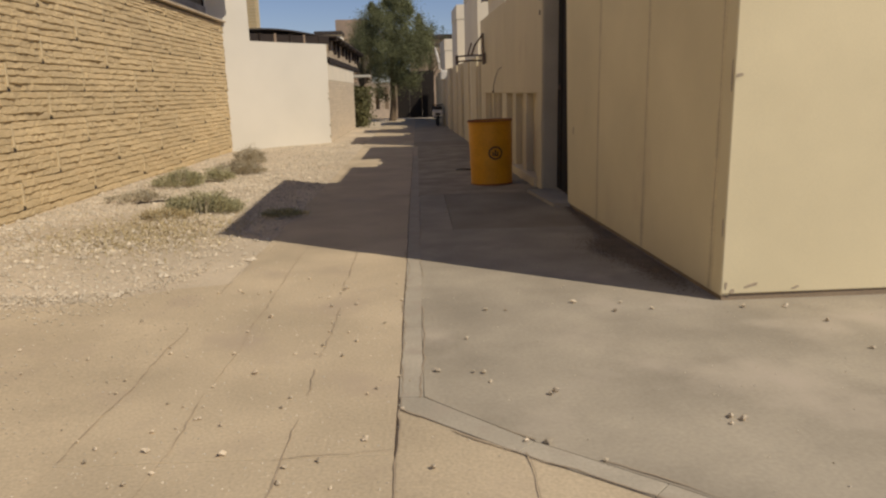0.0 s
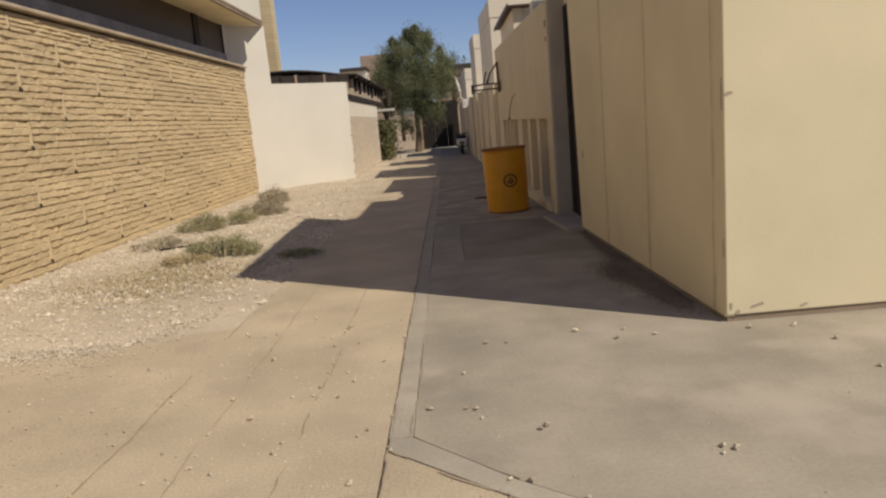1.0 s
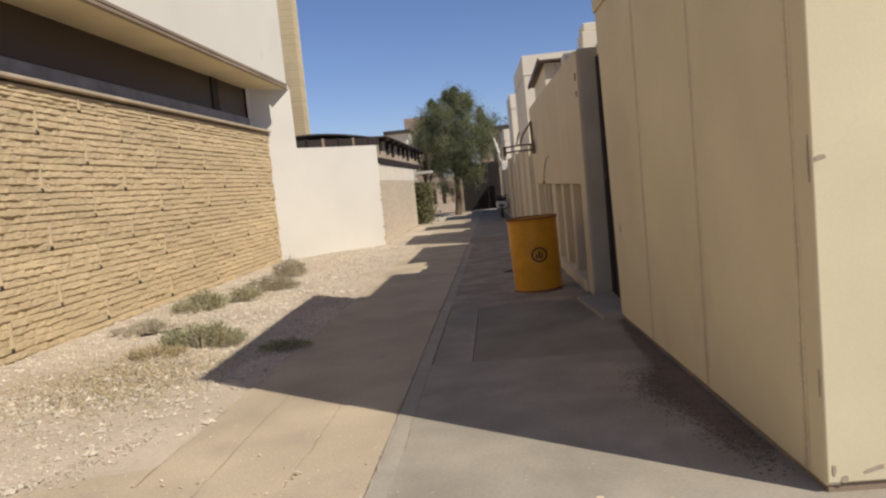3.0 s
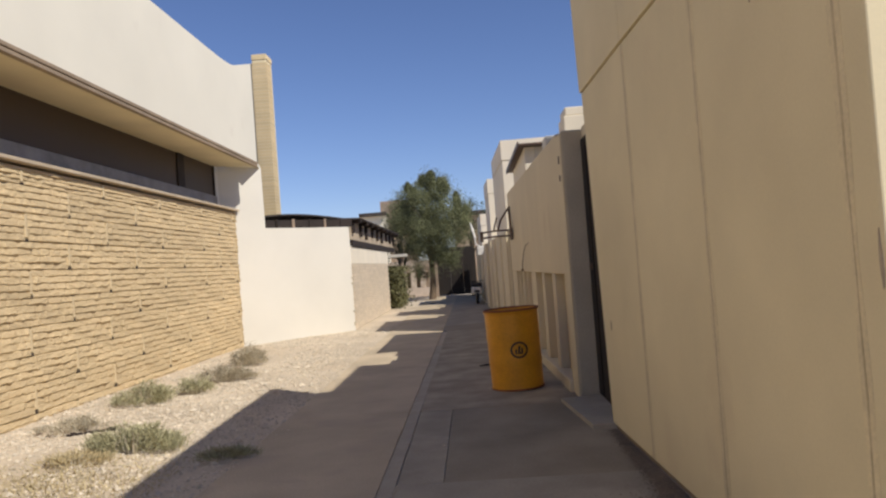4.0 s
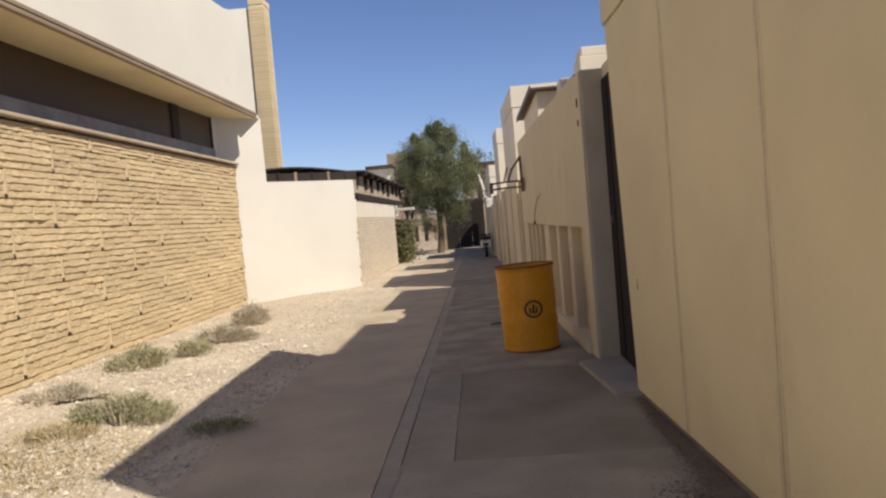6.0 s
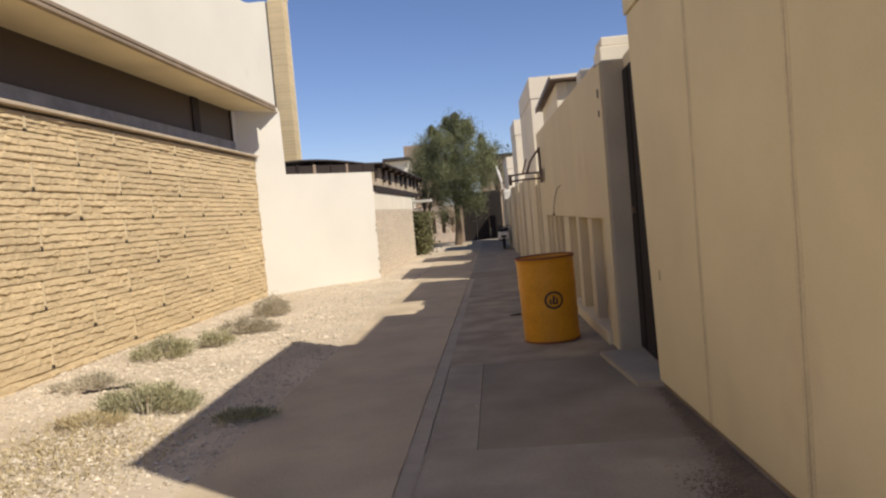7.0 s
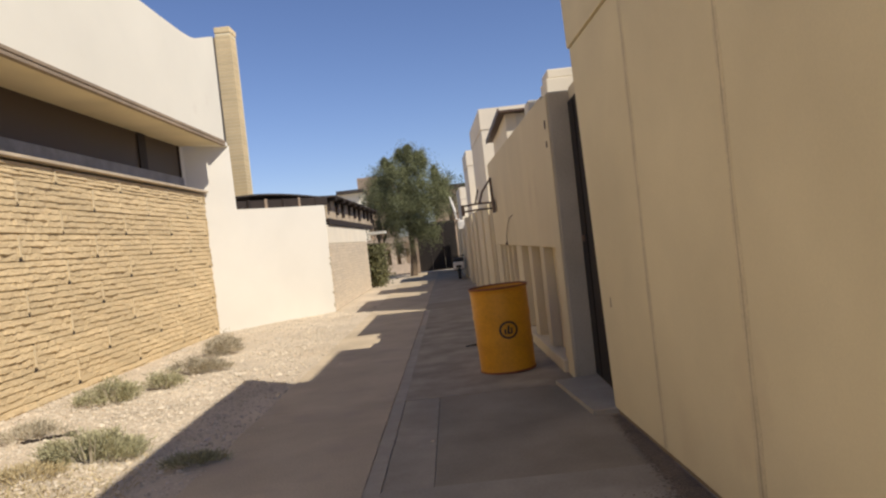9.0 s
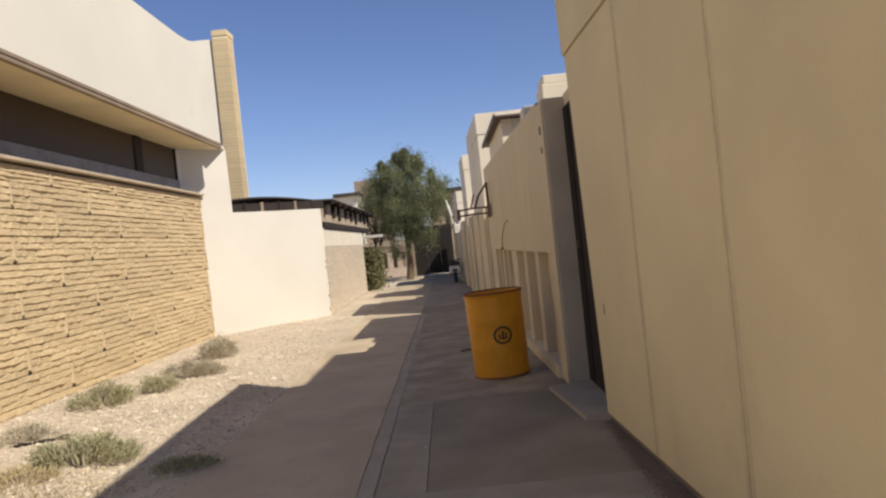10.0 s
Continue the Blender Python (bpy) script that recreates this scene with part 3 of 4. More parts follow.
# buttressed yard walls and tall blocks farther on
longwall = thing("buttress_wall", "cream alley wall with shallow buttresses and pipes on top", "wall")
part("body", rwall(BM(), 16.42, 36.0, 0, 1.98, 0.10, 0.3), PLASTER_B, longwall)
for y0, y1 in ((16.45, 16.6), (17.1, 18.2), (18.9, 20.2), (21.0, 22.0), (22.5, 23.6), (25.0, 26.2), (28.0, 29.5), (31.0, 32.5)):
    part("buttress", rwall(BM(), y0, y1, 0, 2.06, -0.03, 0.2, 0.015), PLASTER_B, longwall)


def tower(y0, y1, top, depth, label, west=0.0):
    t = thing("stair_tower", label, "tower", group="towers along the alley")
    part("wall", prism(BM(), [(rx(y0) + west, y0), (rx(y0) + depth, y0), (rx(y0) + depth, y1), (rx(y1) + west, y1)], 0, top - 0.42), PLASTER_W, t)
    w = west - 0.012
    part("parapet", prism(BM(), [(rx(y0) + w, y0 - 0.012), (rx(y0) + depth, y0 - 0.012), (rx(y0) + depth, y1), (rx(y1) + w, y1)], top - 0.412, top), PLASTER_W, t, "plastered parapet band")
    return t


tower(17.1, 20.2, 3.95, 3.0, "tall cream stair tower with a parapet band", 0.02)
tower(22.5, 24.4, 3.80, 3.0, "cream tower block with a parapet band", 0.02)
tower(28.0, 30.7, 3.2, 2.5, "low cream tower block", 0.02)
bracket = thing("pipe_bracket", "rusted pipe bracket reaching out from the wall over the alley", "bracket")
WB = rx(15.5) + 0.01
part("wall_post", tube(BM(), [(WB, 15.5, 1.86), (WB - 0.01, 15.5, 2.48)], 0.024, 8), STEEL, bracket)
for dz in (0.0, 0.105):
    part("arm", tube(BM(), [(WB, 15.5, 1.94 + dz), (1.9, 15.54, 1.945 + dz), (1.63, 15.58, 1.93 + 0.95 * dz)], 0.017, 8), STEEL, bracket)
part("end_clamp", box(BM(), 1.60, 1.66, 15.53, 15.63, 1.86, 2.055, 0.012), STEEL, bracket)
part("brace", tube(BM(), [(1.93, 15.53, 2.05), (2.0, 15.52, 2.25), (WB - 0.02, 15.5, 2.45)], 0.019, 8), STEEL, bracket)
part("brace", tube(BM(), [(1.86, 15.54, 2.06), (1.90, 15.54, 2.20), (1.93, 15.53, 2.30)], 0.015, 8), STEEL, bracket)
part("flange", box(BM(), WB - 0.005, WB + 0.03, 15.42, 15.58, 1.88, 2.10, 0.006), STEEL, bracket)

bracket.location = (-0.06, 0, -0.03)

aerial = thing("wall_antenna", "white slanted antenna panel on a bent bracket", "antenna")
part("panel", tube(BM(), [(1.42, 27.0, 2.86), (1.48, 27.0, 2.60), (1.55, 27.0, 2.32)], [0.02, 0.045, 0.04], 8), WHITEPAINT, aerial)
part("bracket", tube(BM(), [(1.54, 27.02, 2.36), (1.56, 27.02, 2.10), (rx(27) + 0.12, 27.02, 1.94)], 0.025, 6), WHITEPAINT, aerial)
part("box", box(BM(), 1.60, rx(27) + 0.13, 26.95, 27.2, 1.72, 2.02, 0.02), WHITEPAINT, aerial, "small white box on the wall")

# ---- yellow drum ----
drum = thing("trash_drum", "yellow open-topped steel drum with a black round emblem", "drum", at=(1.762, 10.50, 0.0))
prof = [(0.0, 0.012), (0.262, 0.012), (0.272, 0.0), (0.276, 0.02), (0.272, 0.035)]
for i in range(1, 25):
    z = 0.035 + 0.83 * i / 24
    rib = 0.009 * sum(math.exp(-((z - c) / 0.018) ** 2) for c in (0.30, 0.60))
    prof.append((0.272 + 0.012 * z + rib, z))
prof += [(0.291, 0.875), (0.293, 0.893), (0.286, 0.90), (0.279, 0.893), (0.277, 0.86), (0.262, 0.05), (0.0, 0.045)]
body = part("shell", lathe(BM(), prof, 48), DRUMY, drum, smooth=True)
bm = lathe(BM(), [(0.2925, 0.884), (0.2965, 0.893), (0.291, 0.9055), (0.281, 0.9055), (0.277, 0.89)], 48)
part("rim", bm, RUST, drum, "rusty orange rim", smooth=True)
bm = lathe(BM(), [(0.274, 0.001), (0.280, 0.006), (0.279, 0.020), (0.274, 0.024)], 48)
part("foot_ring", bm, RUST, drum, "rusty red foot ring", smooth=True)


def on_drum(u, z):
    """A place on the drum's skin, u metres round from the side that faces the path's start."""
    a = -math.pi / 2 + u / 0.279
    r = 0.272 + 0.012 * z + 0.0035
    return (r * math.cos(a), r * math.sin(a), z)


bm = BM()
EU, EZ = 0.035, 0.455
ring = [[bm.verts.new(on_drum(EU + r * math.cos(a), EZ + r * math.sin(a))) for a in (2 * math.pi * k / 40 for k in range(40))] for r in (0.092, 0.072)]
for k in range(40):
    bm.faces.new((ring[0][k], ring[0][(k + 1) % 40], ring[1][(k + 1) % 40], ring[1][k]))


def bar(u0, z0, u1, z1, w):
    d = Vector((u1 - u0, z1 - z0)).normalized()
    n = Vector((-d.y, d.x)) * w / 2
    vs = [bm.verts.new(on_drum(EU + p[0], EZ + p[1])) for p in ((u0 + n.x, z0 + n.y), (u0 - n.x, z0 - n.y), (u1 - n.x, z1 - n.y), (u1 + n.x, z1 + n.y))]
    bm.faces.new(vs)


bar(-0.034, -0.042, -0.034, 0.012, 0.017)
bar(-0.008, -0.042, 0.004, 0.046, 0.02)
bar(0.004, -0.034, 0.034, -0.034, 0.017)
bar(0.028, -0.034, 0.03, 0.02, 0.017)
part("emblem", bm, BLACK, body, "black round stencilled emblem")
drum.rotation_euler = (0, radians(-1.6), 0)
drum.scale = (1.08, 1.08, 1.0)

# ---- plants ----
def blade(vs, fs, p, d, w, n):
    """One slim pointed leaf from p along d."""
    side = d.cross(n).normalized() * w
    k = len(vs)
    vs += [tuple(p - side * 0.5), tuple(p + d * 0.5 + side), tuple(p + d), tuple(p + d * 0.5 - side)]
    fs.append((k, k + 1, k + 2, k + 3))


def shrub(x, y, rxx, ryy, h, count, material, label, seed, size=0.045):
    r = random.Random(seed)
    root = thing("shrub", label, "shrub", at=(x, y, 0), group="shrubs by the wall")
    for _ in range(14):
        b = BM()
        a, f = r.uniform(0, 6.283), r.uniform(0.2, 0.9)
        sx, sy = 0.4 * f * rxx * math.cos(a), 0.4 * f * ryy * math.sin(a)
        tube(b, [(sx, sy, -0.03), (sx * 1.8, sy * 1.8, h * 0.45), (sx * 2.4, sy * 2.4, h * (1 - 0.5 * f))], [0.008, 0.006, 0.003], 5)
        part("stem", b, SHRUB_DRY, root)
    vs, fs = [], []
    tufts = [(r.uniform(0, 6.283), math.sqrt(r.random()), r.uniform(0.6, 1.15)) for _ in range(26)]
    for _ in range(int(2.2 * count)):
        a, f, g = r.choice(tufts)
        cx, cy = f * rxx * math.cos(a) + r.gauss(0, 0.045), f * ryy * math.sin(a) + r.gauss(0, 0.04)
        top = h * g * math.sqrt(max(0.08, 1 - 0.8 * f * f))
        p = Vector((cx, cy, top * r.random() ** 0.8))
        d = Vector((cx / rxx * 0.8 + r.gauss(0, 0.5), cy / ryy * 0.8 + r.gauss(0, 0.5), r.uniform(0.3, 1.4))).normalized() * size * r.uniform(0.6, 1.4)
        blade(vs, fs, p, d, 0.0032 * r.uniform(0.7, 1.5) * size / 0.045, Vector((r.gauss(0, 1), r.gauss(0, 1), r.gauss(0, 1))))
    ob = new("foliage", raw("foliage", vs, fs, material))
    ob.parent = root
    return root


shrub(-2.60, 14.45, 0.26, 0.30, 0.36, 2000, SHRUB_DRY, "dry grey-brown shrub at the wall's foot", 1)
shrub(-2.38, 12.75, 0.40, 0.22, 0.20, 2200, SHRUB_DRY, "low grey-brown shrub on the gravel", 2)
shrub(-2.88, 11.15, 0.36, 0.28, 0.24, 2400, SHRUB, "grey-green shrub on the gravel", 3)
shrub(-2.48, 11.75, 0.22, 0.18, 0.18, 1000, SHRUB, "small grey-green shrub on the gravel", 4)
shrub(-3.0, 9.65, 0.36, 0.28, 0.12, 900, SHRUB_DRY, "withered grey shrub on the gravel", 5)
shrub(-1.78, 8.50, 0.40, 0.22, 0.24, 3600, SHRUB, "spreading green shrub on the gravel", 6)
shrub(-2.1, 8.15, 0.26, 0.16, 0.10, 500, STRAW, "yellow dry grass clump", 7, 0.05)
shrub(-0.80, 8.10, 0.20, 0.08, 0.07, 600, SHRUB, "small flat weed in the shade", 8, 0.045)
vs, fs = [], []
r = random.Random(21)
for _ in range(5200):
    x, y = r.gauss(-1.95, 0.55), r.gauss(7.35, 0.55)
    if x > -1.05:
        continue
    a = r.uniform(0, 6.283)
    blade(vs, fs, Vector((x, y, ground_height(x, y))), Vector((math.cos(a), math.sin(a), r.uniform(0.15, 0.8))).normalized() * r.uniform(0.03, 0.09), 0.004, Vector((0, 0, 1)))
tagged(new("dry_grass", raw("dry_grass", vs, fs, STRAW)), "flattened yellow dry grass on the gravel", "grass", kind="stuff")

# gravel and pebbles
OCT = [(0, 1, 2), (0, 2, 3), (0, 3, 4), (0, 4, 1), (5, 2, 1), (5, 3, 2), (5, 4, 3), (5, 1, 4)]


def pebble_at(vs, fs, r, x, y, z, s):
    k, a = len(vs), r.uniform(0, 6.283)
    e, f, h = s * r.uniform(0.7, 1.3), s * r.uniform(0.6, 1.0), s * r.uniform(0.45, 0.8)
    ca, sa = math.cos(a), math.sin(a)
    for px, py, pz in ((0.2, 0.1, 1), (1, 0.2, 0.1), (-0.2, 1, -0.1), (-1, -0.1, 0.2), (0.1, -1, 0), (0, 0, -1)):
        px, py = px * e, py * f
        vs.append((x + ca * px - sa * py, y + sa * px + ca * py, z + pz * h))
    fs += [tuple(k + i for i in t) for t in OCT]


vs, fs = [], []
r = random.Random(5)
for _ in range(52000):
    y = 4.9 + 16.0 * r.random() ** 1.5
    x = r.uniform(-3.82, -0.62)
    if y < 5.9 and x > -1.5 + 0.9 * (y - 4.9):
        continue
    if x > -1.0 and r.random() < 0.55:
        continue
    if noise.noise((x * 0.9, y * 0.6, 7.7)) < -0.22 and r.random() < 0.7:
        continue
    s = min(0.042, 0.007 + r.expovariate(1 / 0.0055))
    pebble_at(vs, fs, r, x, y, ground_height(x, y) + 0.2 * s, s)
tagged(new("gravel", raw("gravel", vs, fs, GRAVEL)), "pale loose gravel between wall and path", "gravel", kind="stuff")
vs, fs = [], []
for _ in range(5200):
    x, y = r.uniform(-3.5, 0.62), 1.3 + 4.4 * r.random() ** 1.6
    pebble_at(vs, fs, r, x, y, 0.0, r.uniform(0.002, 0.007))
for _ in range(400):
    x, y = r.uniform(0.7, 4.5), r.uniform(1.5, 5.5)
    if not (x > 2.5 and y > 4.4):
        pebble_at(vs, fs, r, x, y, 0.002, r.uniform(0.002, 0.006))
tagged(new("grit", raw("grit", vs, fs, GRAVEL)), "fine loose grit on the concrete", "grit", kind="stuff")
vs, fs = [], []
pebble_at(vs, fs, random.Random(3), 0, 0, 0, 0.02)
pebble_mesh = raw("pebble", vs, fs, STONE)
spots = [(1.27, 3.14), (1.30, 3.17), (0.95, 3.42), (1.0, 3.41), (1.02, 3.30), (1.95, 4.47), (1.87, 4.30), (2.1, 4.32), (1.66, 4.5), (1.22, 4.38), (1.10, 4.40),
         (1.95, 2.86), (1.99, 2.83), (1.93, 2.80), (0.78, 3.45), (0.6, 3.40), (0.5, 3.27), (0.74, 2.55), (0.48, 2.78), (1.10, 2.72), (1.18, 2.70), (1.36, 2.55),
         (-0.71, 3.47), (-0.1, 3.5), (-0.35, 2.75), (-0.05, 2.7), (0.1, 3.1), (0.3, 3.7), (0.05, 3.75), (-0.12, 2.95), (-0.55, 2.68), (-0.2, 4.4), (0.12, 3.2),
         (3.0, 4.0), (3.1, 3.55), (3.05, 3.35), (3.12, 3.3), (2.98, 3.56), (2.9, 4.28), (2.65, 4.3), (0.95, 3.9), (-0.1, 5.3), (0.2, 5.0), (1.0, 8.0), (-0.3, 12.0)]
for i, (x, y) in enumerate(spots):
    ob = tagged(new("pebble", pebble_mesh), "small pale loose stone on the concrete", "stone", "loose stones")
    s = rnd.uniform(0.55, 1.15)
    ob.matrix_world = pose(x, y, 0.008 * s + 0.003, rnd.uniform(-30, 30), rnd.uniform(-30, 30), rnd.uniform(0, 360)) @ Matrix.Diagonal((s, s, s, 1))
for i in range(90):
    near = i % 3 == 0
    x = rnd.choice((-0.655, -0.28, 0.176, 0.60)) + rnd.gauss(0, 0.03) if near else rnd.uniform(-1.6, 0.7)
    y = 2.0 + 3.2 * rnd.random() ** 1.3
    ob = tagged(new("pebble", pebble_mesh), "small pale loose stone on the concrete", "stone", "loose stones")
    s = rnd.uniform(0.3, 0.8)
    ob.matrix_world = pose(x, y, 0.006 * s + 0.003, rnd.uniform(-30, 30), rnd.uniform(-30, 30), rnd.uniform(0, 360)) @ Matrix.Diagonal((s, s, s, 1))
twig = solo("twig", tube(BM(), [(-0.16, 0.0, 0.012), (-0.05, 0.02, 0.02), (0.06, -0.01, 0.014), (0.14, 0.03, 0.012)], [0.008, 0.013, 0.016, 0.009], 6), DARKWOOD, "dark dry twig lying beside the drum", "twig")
twig.location = (1.50, 12.3, 0.0)
for i in range(16):
    x, y = -2.92 + 0.030 * i + rnd.uniform(-0.03, 0.03), 9.42 + 0.012 * i + rnd.uniform(-0.08, 0.08)
    b = BM()
    w = rnd.uniform(0.018, 0.04)
    box(b, -w, w, -0.6 * w, 0.6 * w, 0, 0.6 * w, 0.25 * w)
    for v in b.verts:
        v.co += Vector((rnd.uniform(-0.2, 0.2), rnd.uniform(-0.2, 0.2), rnd.uniform(-0.1, 0.1))) * w
    ob = solo("debris_piece", b, DARKWOOD, "dark broken scrap lying on the gravel", "debris", "scraps on the gravel")
    ob.matrix_world = pose(x, y, ground_height(x, y) + 0.004, rnd.uniform(-8, 8), rnd.uniform(-12, 12), rnd.uniform(0, 180))

DIRT = mat("dark_blown_dirt", (0.20, 0.15, 0.105), scale=5, fine=60, island=0.3)
vs, fs = [], []
r = random.Random(77)
for _ in range(34000):
    cx, cy, sx, sy = r.choice(((2.47, 5.45, 0.07, 0.28), (2.45, 6.5, 0.06, 0.45), (2.38, 6.05, 0.12, 0.24), (2.46, 5.9, 0.09, 0.3), (2.42, 7.5, 0.04, 0.5)))
    x, y = r.gauss(cx, sx), r.gauss(cy, sy)
    if 4.6 < y < 8.2 and x < along(y)[0] - 0.004:
        k, a, q = len(vs), r.uniform(0, 6.283), r.uniform(0.003, 0.009)
        for b in (0, 1.7, 3.3, 4.9):
            vs.append((x + q * math.cos(a + b), y + q * math.sin(a + b), 0.0015 + r.uniform(0, 0.002)))
        fs.append((k, k + 1, k + 2, k + 3))
tagged(new("leaf_litter", raw("leaf_litter", vs, fs, DIRT)), "dark dry litter blown against the wall's foot", "litter", kind="stuff")
vs, fs = [], []
for _ in range(2600):
    x = r.uniform(-3.6, -0.4)
    edge = 4.85 if x < -1.4 else 4.85 + 1.5 * (x + 1.4) * 1.4
    if x > -0.95:
        x, y = r.gauss(-0.72, 0.14), r.uniform(5.6, 16)
    else:
        y = edge + 0.25 - abs(r.gauss(0, 0.32))
    pebble_at(vs, fs, r, x, y, 0.001, r.uniform(0.003, 0.012))
tagged(new("scattered_gravel", raw("scattered_gravel", vs, fs, GRAVEL)), "gravel scattered over the edge of the concrete", "gravel", kind="stuff")

# ---- far end: trees, hedge, gate, scooter, distant building ----
def tree(x, y, base, radii, h0, leaves, label, seed, leaf, lean=0.0):
    r = random.Random(seed)
    root = thing("tree", label, "tree", at=(x, y, 0), group="trees at the alley's end")
    b = BM()
    top = base + radii[2] * 0.55
    tube(b, [(0, 0, -0.1), (0.05 + lean * 0.3, 0.03, h0 * 0.5), (lean * 0.6, 0, h0), (lean, 0.1, top)], [0.17, 0.13, 0.11, 0.04], 10)
    part("trunk", b, BARK, root)
    tips = []
    for i in range(11):
        a = i * 2.4 + r.uniform(-0.3, 0.3)
        z0 = h0 * r.uniform(0.7, 1.1) + 0.12 * i
        f = r.uniform(0.5, 0.95)
        end = Vector((lean + f * radii[0] * math.cos(a), f * radii[1] * math.sin(a), base + radii[2] * r.uniform(-0.35, 0.8)))
        mid = Vector((lean * 0.7, 0, z0)).lerp(end, 0.5) + Vector((0, 0, 0.25))
        b = BM()
        tube(b, [(lean * 0.7, 0, z0), mid, end], [0.055, 0.035, 0.012], 6)
        part("limb", b, BARK, root)
        tips += [end, mid]
    clumps = []
    for _ in range(210):
        a, q = r.uniform(0, 6.283), r.uniform(-1, 1)
        f = r.random() ** 0.45
        s = math.sqrt(1 - q * q)
        wob = 1 + 0.28 * noise.noise((math.cos(a) * s * 2, math.sin(a) * s * 2, q * 2 + seed))
        clumps.append((Vector((lean + f * wob * radii[0] * s * math.cos(a), f * wob * radii[1] * s * math.sin(a), base + f * wob * radii[2] * q)), r.uniform(0.2, 0.42)))
    for k in range(9):
        a, f = k * 2.4 + r.uniform(-0.4, 0.4), 0.12 + 0.085 * k
        rise = r.uniform(0.25, 0.6)
        for j in range(6):
            clumps.append((Vector((lean + f * radii[0] * math.cos(a), f * radii[1] * math.sin(a), base + radii[2] * (0.92 - 0.75 * f * f) + rise * (j / 5 - 0.3))), 0.24 - 0.034 * j))
    vs, fs = [], []
    for _ in range(leaves):
        c, s = r.choice(clumps)
        p = c + Vector((r.gauss(0, 1), r.gauss(0, 1), r.gauss(-0.25, 1.1))) * s * 0.55
        d = Vector((r.gauss(0, 0.6), r.gauss(0, 0.6), r.gauss(-0.5, 0.5))).normalized() * r.uniform(0.06, 0.13)
        blade(vs, fs, p, d, r.uniform(0.007, 0.015), Vector((r.gauss(0, 1), r.gauss(0, 1), r.gauss(0, 1))))
    ob = new("crown", raw("crown", vs, fs, leaf))
    ob.parent = root
    return root


tree(-0.45, 34.0, 3.4, (1.85, 1.7, 2.1), 1.7, 105000, "leafy green tree at the end of the alley", 11, LEAF, 0.1)
tree(1.5, 40.0, 3.4, (1.3, 1.3, 1.4), 2.0, 5000, "dark green tree behind the gate", 12, LEAF_D)
tree(-1.9, 36.0, 2.6, (1.2, 1.2, 1.5), 1.2, 5000, "shaded green tree beside the far wall", 13, LEAF_D)
hedge = thing("ivy_hedge", "dark green ivy hedge at the end of the brick wall", "hedge", at=(-1.75, 29.4, 0))
vs, fs = [], []
r = random.Random(31)
for _ in range(6200):
    p = Vector((r.gauss(0.10, 0.22), r.uniform(-0.9, 1.6), 1.55 * r.random() ** 0.8))
    d = Vector((r.gauss(0.2, 0.6), r.gauss(-0.2, 0.6), r.gauss(-0.3, 0.5))).normalized() * r.uniform(0.07, 0.14)
    blade(vs, fs, p, d, 0.03, Vector((r.gauss(0, 1), r.gauss(0, 1), r.gauss(0, 1))))
ob = new("foliage", raw("foliage", vs, fs, IVY))
ob.parent = hedge
for k in range(6):
    b = BM()
    tube(b, [(0.05 * (k % 2), -0.8 + 0.45 * k, -0.02), (0.03, -0.75 + 0.45 * k, 0.8), (-0.05, -0.8 + 0.45 * k, 1.6)], [0.03, 0.02, 0.01], 5)
    part("stem", b, BARK, hedge)
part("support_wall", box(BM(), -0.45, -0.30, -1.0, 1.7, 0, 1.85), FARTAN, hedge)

farwall = thing("far_wall", "low pinkish brick wall with upright openings at the alley's end", "wall")
part("base_course", box(BM(), -3.2, -0.3, 38.0, 38.25, 0, 0.45), FARWALL, farwall)
for i in range(6):
    x = -3.1 + 0.47 * i
    part("pillar", box(BM(), x, x + 0.26, 38.02, 38.23, 0.45, 1.55, 0.015), FARWALL, farwall)
part("top_rail", box(BM(), -3.2, -0.3, 38.0, 38.25, 1.55, 1.8), FARWALL, farwall)
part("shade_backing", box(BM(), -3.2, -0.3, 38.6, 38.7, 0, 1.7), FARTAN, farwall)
gate = thing("gate", "tall dark brown metal gate closing the alley", "gate")
for x in (-0.25, 0.36, 0.97):
    leaf = part("gate_leaf", box(BM(), x, x + 0.606, 36.5, 36.56, 0.03, 2.30), GATEM, gate)
    for k in range(4):
        part("rib", box(BM(), x + 0.02 + 0.18 * k, x + 0.05 + 0.18 * k, 36.49, 36.5, 0.05, 2.28), GATEM, leaf)
part("post", box(BM(), -0.40, -0.26, 36.42, 36.62, 0, 2.40, 0.012), FARTAN, gate)

scooter = thing("motor_scooter", "parked white motor scooter with a black seat", "scooter", at=(1.49, 28.3, 0))


def wheel(y):
    b = BM()
    lathe(b, [(0.12, -0.04), (0.2, -0.05), (0.235, 0.0), (0.2, 0.05), (0.12, 0.04)], 20)
    for v in b.verts:
        v.co = Vector((v.co.z, y + v.co.x, 0.235 + v.co.y))
    w = part("wheel", b, RUBBER, scooter, smooth=True)
    b = BM()
    lathe(b, [(0.0, -0.035), (0.118, -0.03), (0.118, 0.03), (0.0, 0.035)], 16)
    for v in b.verts:
        v.co = Vector((v.co.z, y + v.co.x, 0.235 + v.co.y))
    part("rim", b, STEEL, w)


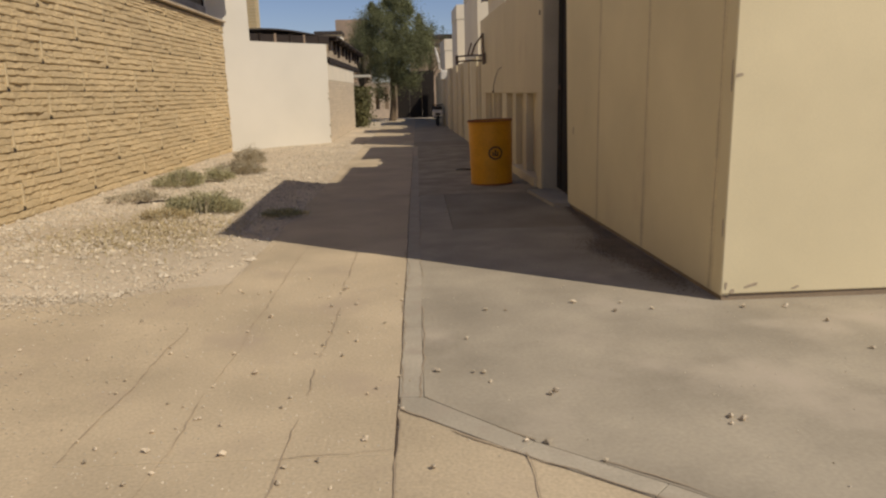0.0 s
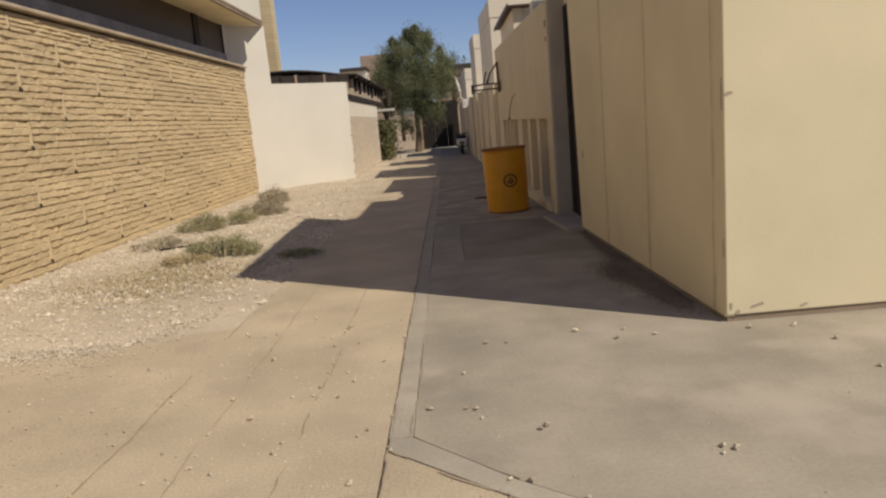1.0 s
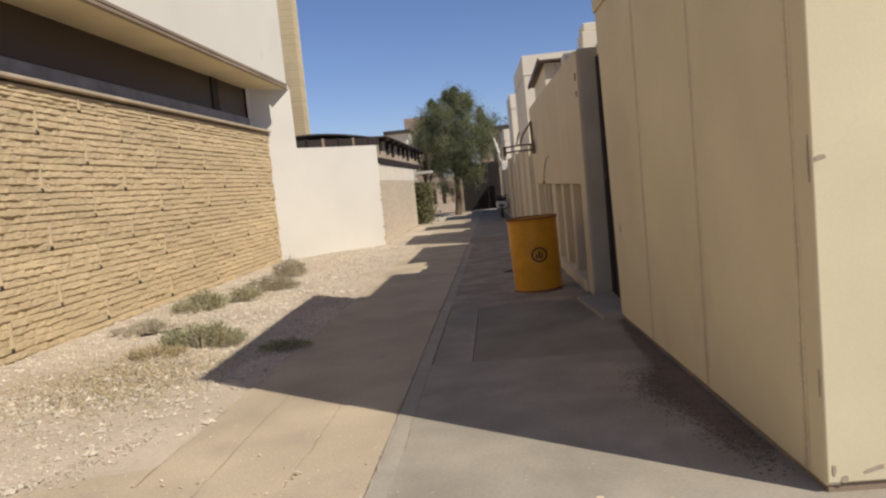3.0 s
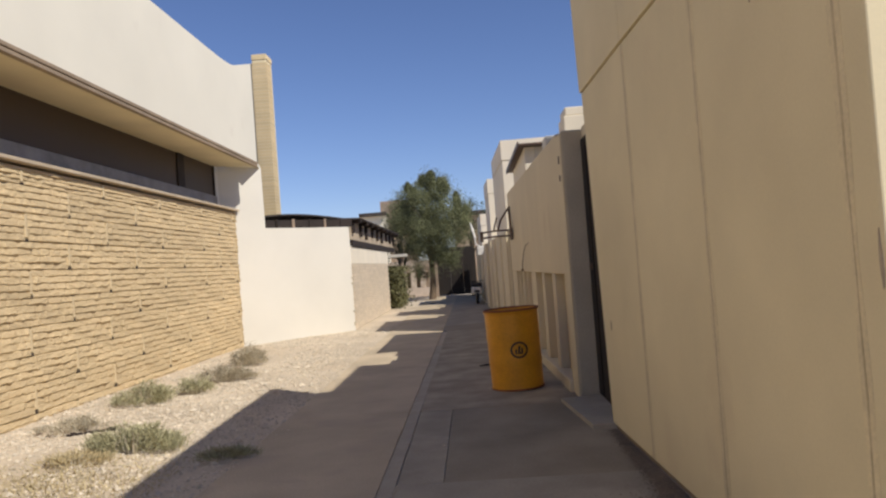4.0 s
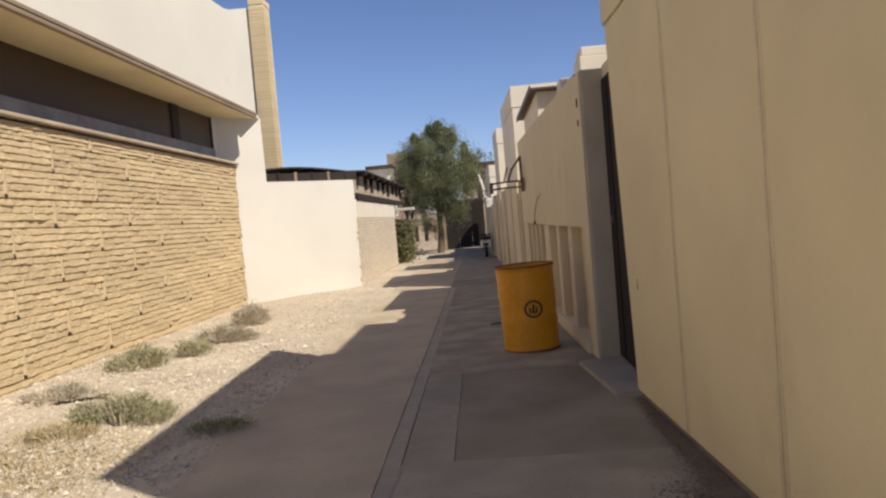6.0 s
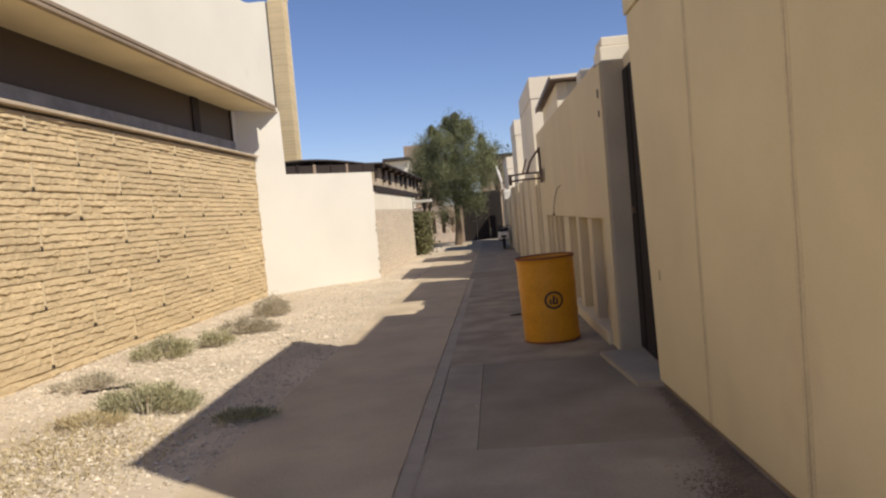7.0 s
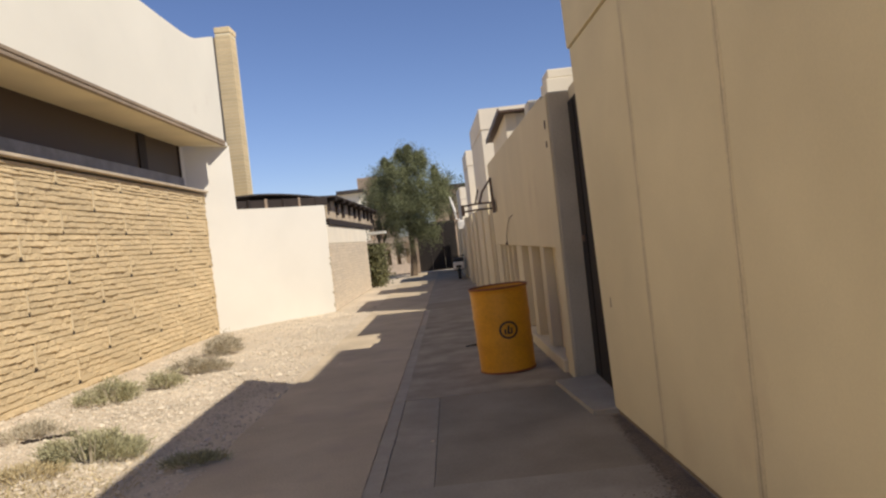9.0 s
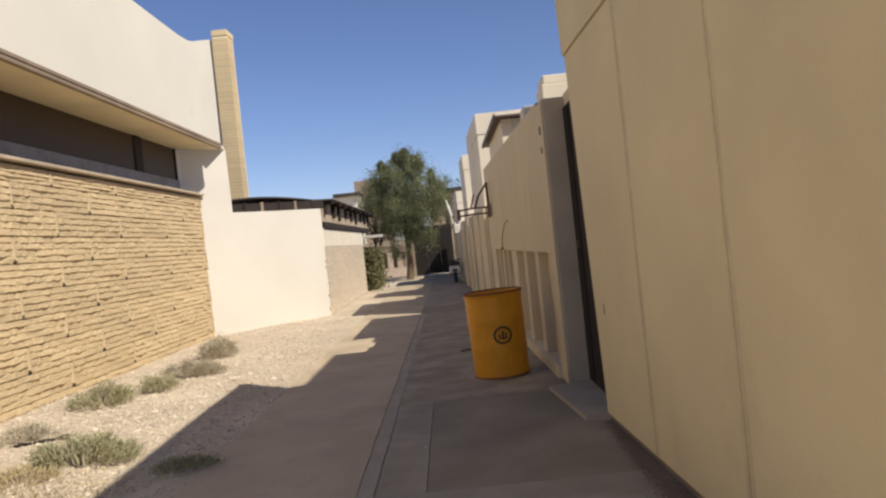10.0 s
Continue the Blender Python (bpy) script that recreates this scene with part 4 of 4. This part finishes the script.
wheel(-0.35)
wheel(0.85)
part("body", box(BM(), -0.19, 0.19, -0.5, 0.35, 0.34, 0.62, 0.07), WHITEPAINT, scooter)
part("seat", box(BM(), -0.16, 0.16, -0.5, 0.35, 0.625, 0.72, 0.04), RUBBER, scooter, "black seat")
part("front_shield", box(BM(), -0.2, 0.2, 0.55, 0.68, 0.3, 0.74, 0.04), RUBBER, scooter)
part("floor_board", box(BM(), -0.17, 0.17, 0.34, 0.62, 0.28, 0.36, 0.02), RUBBER, scooter)
part("handlebar", tube(BM(), [(-0.24, 0.58, 0.80), (0, 0.62, 0.77), (0.24, 0.58, 0.80)], 0.02, 8), RUBBER, scooter)
part("number_plate", box(BM(), -0.09, 0.09, -0.53, -0.505, 0.42, 0.5), RUBBER, scooter)

farhouse = thing("far_building", "tan building with a dark flat canopy beyond the trees", "building")
part("wall", box(BM(), -5.6, -3.2, 60, 66, 0, 7.0), FARTAN, farhouse)
part("wall", box(BM(), -9.0, -5.0, 58, 66, 0, 5.7), FASCIA, farhouse)
part("canopy", box(BM(), -7.0, -4.9, 57.5, 66, 5.7, 5.95), BITUMEN, farhouse)
backhouse = thing("back_building", "dark-roofed building behind the gate", "building")
part("wall", box(BM(), 0.2, 6.0, 64, 70, 0, 5.6), FARTAN, backhouse)
part("roof", box(BM(), -0.2, 6.3, 63.6, 70, 5.6, 6.0), BITUMEN, backhouse)
sign = thing("white_awning", "small white awning slab past the canopy", "awning")
part("slab", box(BM(), -2.4, -1.2, 30.8, 31.3, 1.93, 2.03, 0.01), WHITE, sign)
part("prop", box(BM(), -2.3, -2.2, 31.0, 31.1, 0, 1.93), FARTAN, sign)
part("prop", box(BM(), -1.45, -1.36, 31.0, 31.1, 0, 1.93), FARTAN, sign)

# ---- wall pieces ----
COURSE, LEN, BASE = 0.334, 1.87, 0.08


def split_block(seed):
    """A long split-face block with four uneven ridges; its back lies at x = 0."""
    nu, nv = 96, 40
    vs, fs = [], []
    e, h = LEN / 2 - 0.024, COURSE / 2
    for j in range(nv + 1):
        for i in range(nu + 1):
            u, v = (i / nu - 0.5) * 2 * e, j / nv
            hold = min(1, 10 * v, 10 - 10 * v)
            ph = 4 * v + hold * (0.10 * noise.noise((u * 1.7, seed * 5.1, v * 3.0)) + 0.13 * noise.noise((u * 8.0, seed * 2.7, v * 6.0)))
            f, ridge = ph - math.floor(ph), math.floor(ph)
            lump = 0.72 + 0.62 * noise.noise((u * 3.1, ridge * 3.7, seed * 1.3)) + 0.42 * noise.noise((u * 11.0, ridge * 5.3, seed * 2.9)) + 0.16 * noise.noise((u * 27.0, ridge * 2.3, seed * 6.1))
            saw = min(1.0, f / 0.13) * (1.0 - 0.55 * f) * min(1.2, max(0.03, lump))
            rough = 0.007 * noise.noise((u * 13.0, v * 9.0, seed * 3.3)) + 0.004 * noise.noise((u * 34.0, v * 22.0, seed * 7.3)) + 0.008 * noise.noise((u * 2.0, v * 2.0, seed * 4.3))
            vs.append((0.012 + 0.039 * saw + rough, u, (v - 0.5) * COURSE))
    w = nu + 1
    fs = [(j * w + i, j * w + i + 1, (j + 1) * w + i + 1, (j + 1) * w + i) for j in range(nv) for i in range(nu)]
    k = len(vs)
    vs += [(-0.09, -e, -h), (-0.09, e, -h), (-0.09, e, h), (-0.09, -e, h)]
    fs += [tuple(range(nu, -1, -1)) + (k, k + 1), tuple(nv * w + i for i in range(nu + 1)) + (k + 2, k + 3)]
    fs += [tuple(j * w for j in range(nv + 1)) + (k + 3, k), tuple(j * w + nu for j in range(nv, -1, -1)) + (k + 1, k + 2)]
    return raw("block", vs, fs, SPLIT)


blocks = [split_block(s + 1) for s in range(12)]
joint_me = to_mesh("joint_mortar", box(BM(), -0.03, 0.037, -0.0245, 0.0245, -0.12, 0.150, 0.008), MORTAR)
# Each weep hole is a solid box, its depth of shade painted near-black.
weep_me = to_mesh("weep_hole", box(BM(), -0.05, 0.034, -0.034, 0.034, -0.167, -0.134), VOID)
facing = tagged(new("block_facing", to_mesh("block_facing", box(BM(), WX - 0.13, WX - 0.11, WY0, WY1 - 0.02, 0, WTOP - 0.005), VOID)), "split-face block facing with ridged courses")
facing.parent = brickhouse
for c in range(-1, 9):
    y = (8.55 if c % 2 == 0 else 9.45) + LEN * 6 + 0.03 * math.sin(c * 2.1)
    z, tall = BASE + (c + 0.5) * COURSE, 1.0
    if c == 8:
        tall = (WTOP - 0.004 - BASE - 8 * COURSE) / COURSE
        z = BASE + (8 + 0.5 * tall) * COURSE
    while y > WY0 + 2:
        top, low = min(y, WY1), y - LEN
        if low < WY1 - 0.1:
            ob = new("block", blocks[rnd.randrange(12)])
            ob.parent = facing
            ob.matrix_world = pose(WX - 0.012, (top + low) / 2, z) @ Matrix.Diagonal((1, (top - low) / LEN, tall, 1))
            ob = new("joint", joint_me)
            ob.parent = facing
            ob.matrix_world = pose(WX - 0.012, low, z) @ Matrix.Diagonal((1, 1, tall, 1))
            ob = new("weep_hole", weep_me)
            ob.parent = facing
            ob.matrix_world = pose(WX - 0.012, low, z) @ Matrix.Diagonal((1, 1, tall, 1))
        y -= LEN

for c in range(21):
    y = 20.40 + (0.125 if c % 2 else 0.0)
    while y < 28.2:
        ob = new("brick", brick_me)
        ob.parent = sidewall
        ob.matrix_world = pose(-1.685, y, 0.04 + c * 0.079)
        y += 0.25
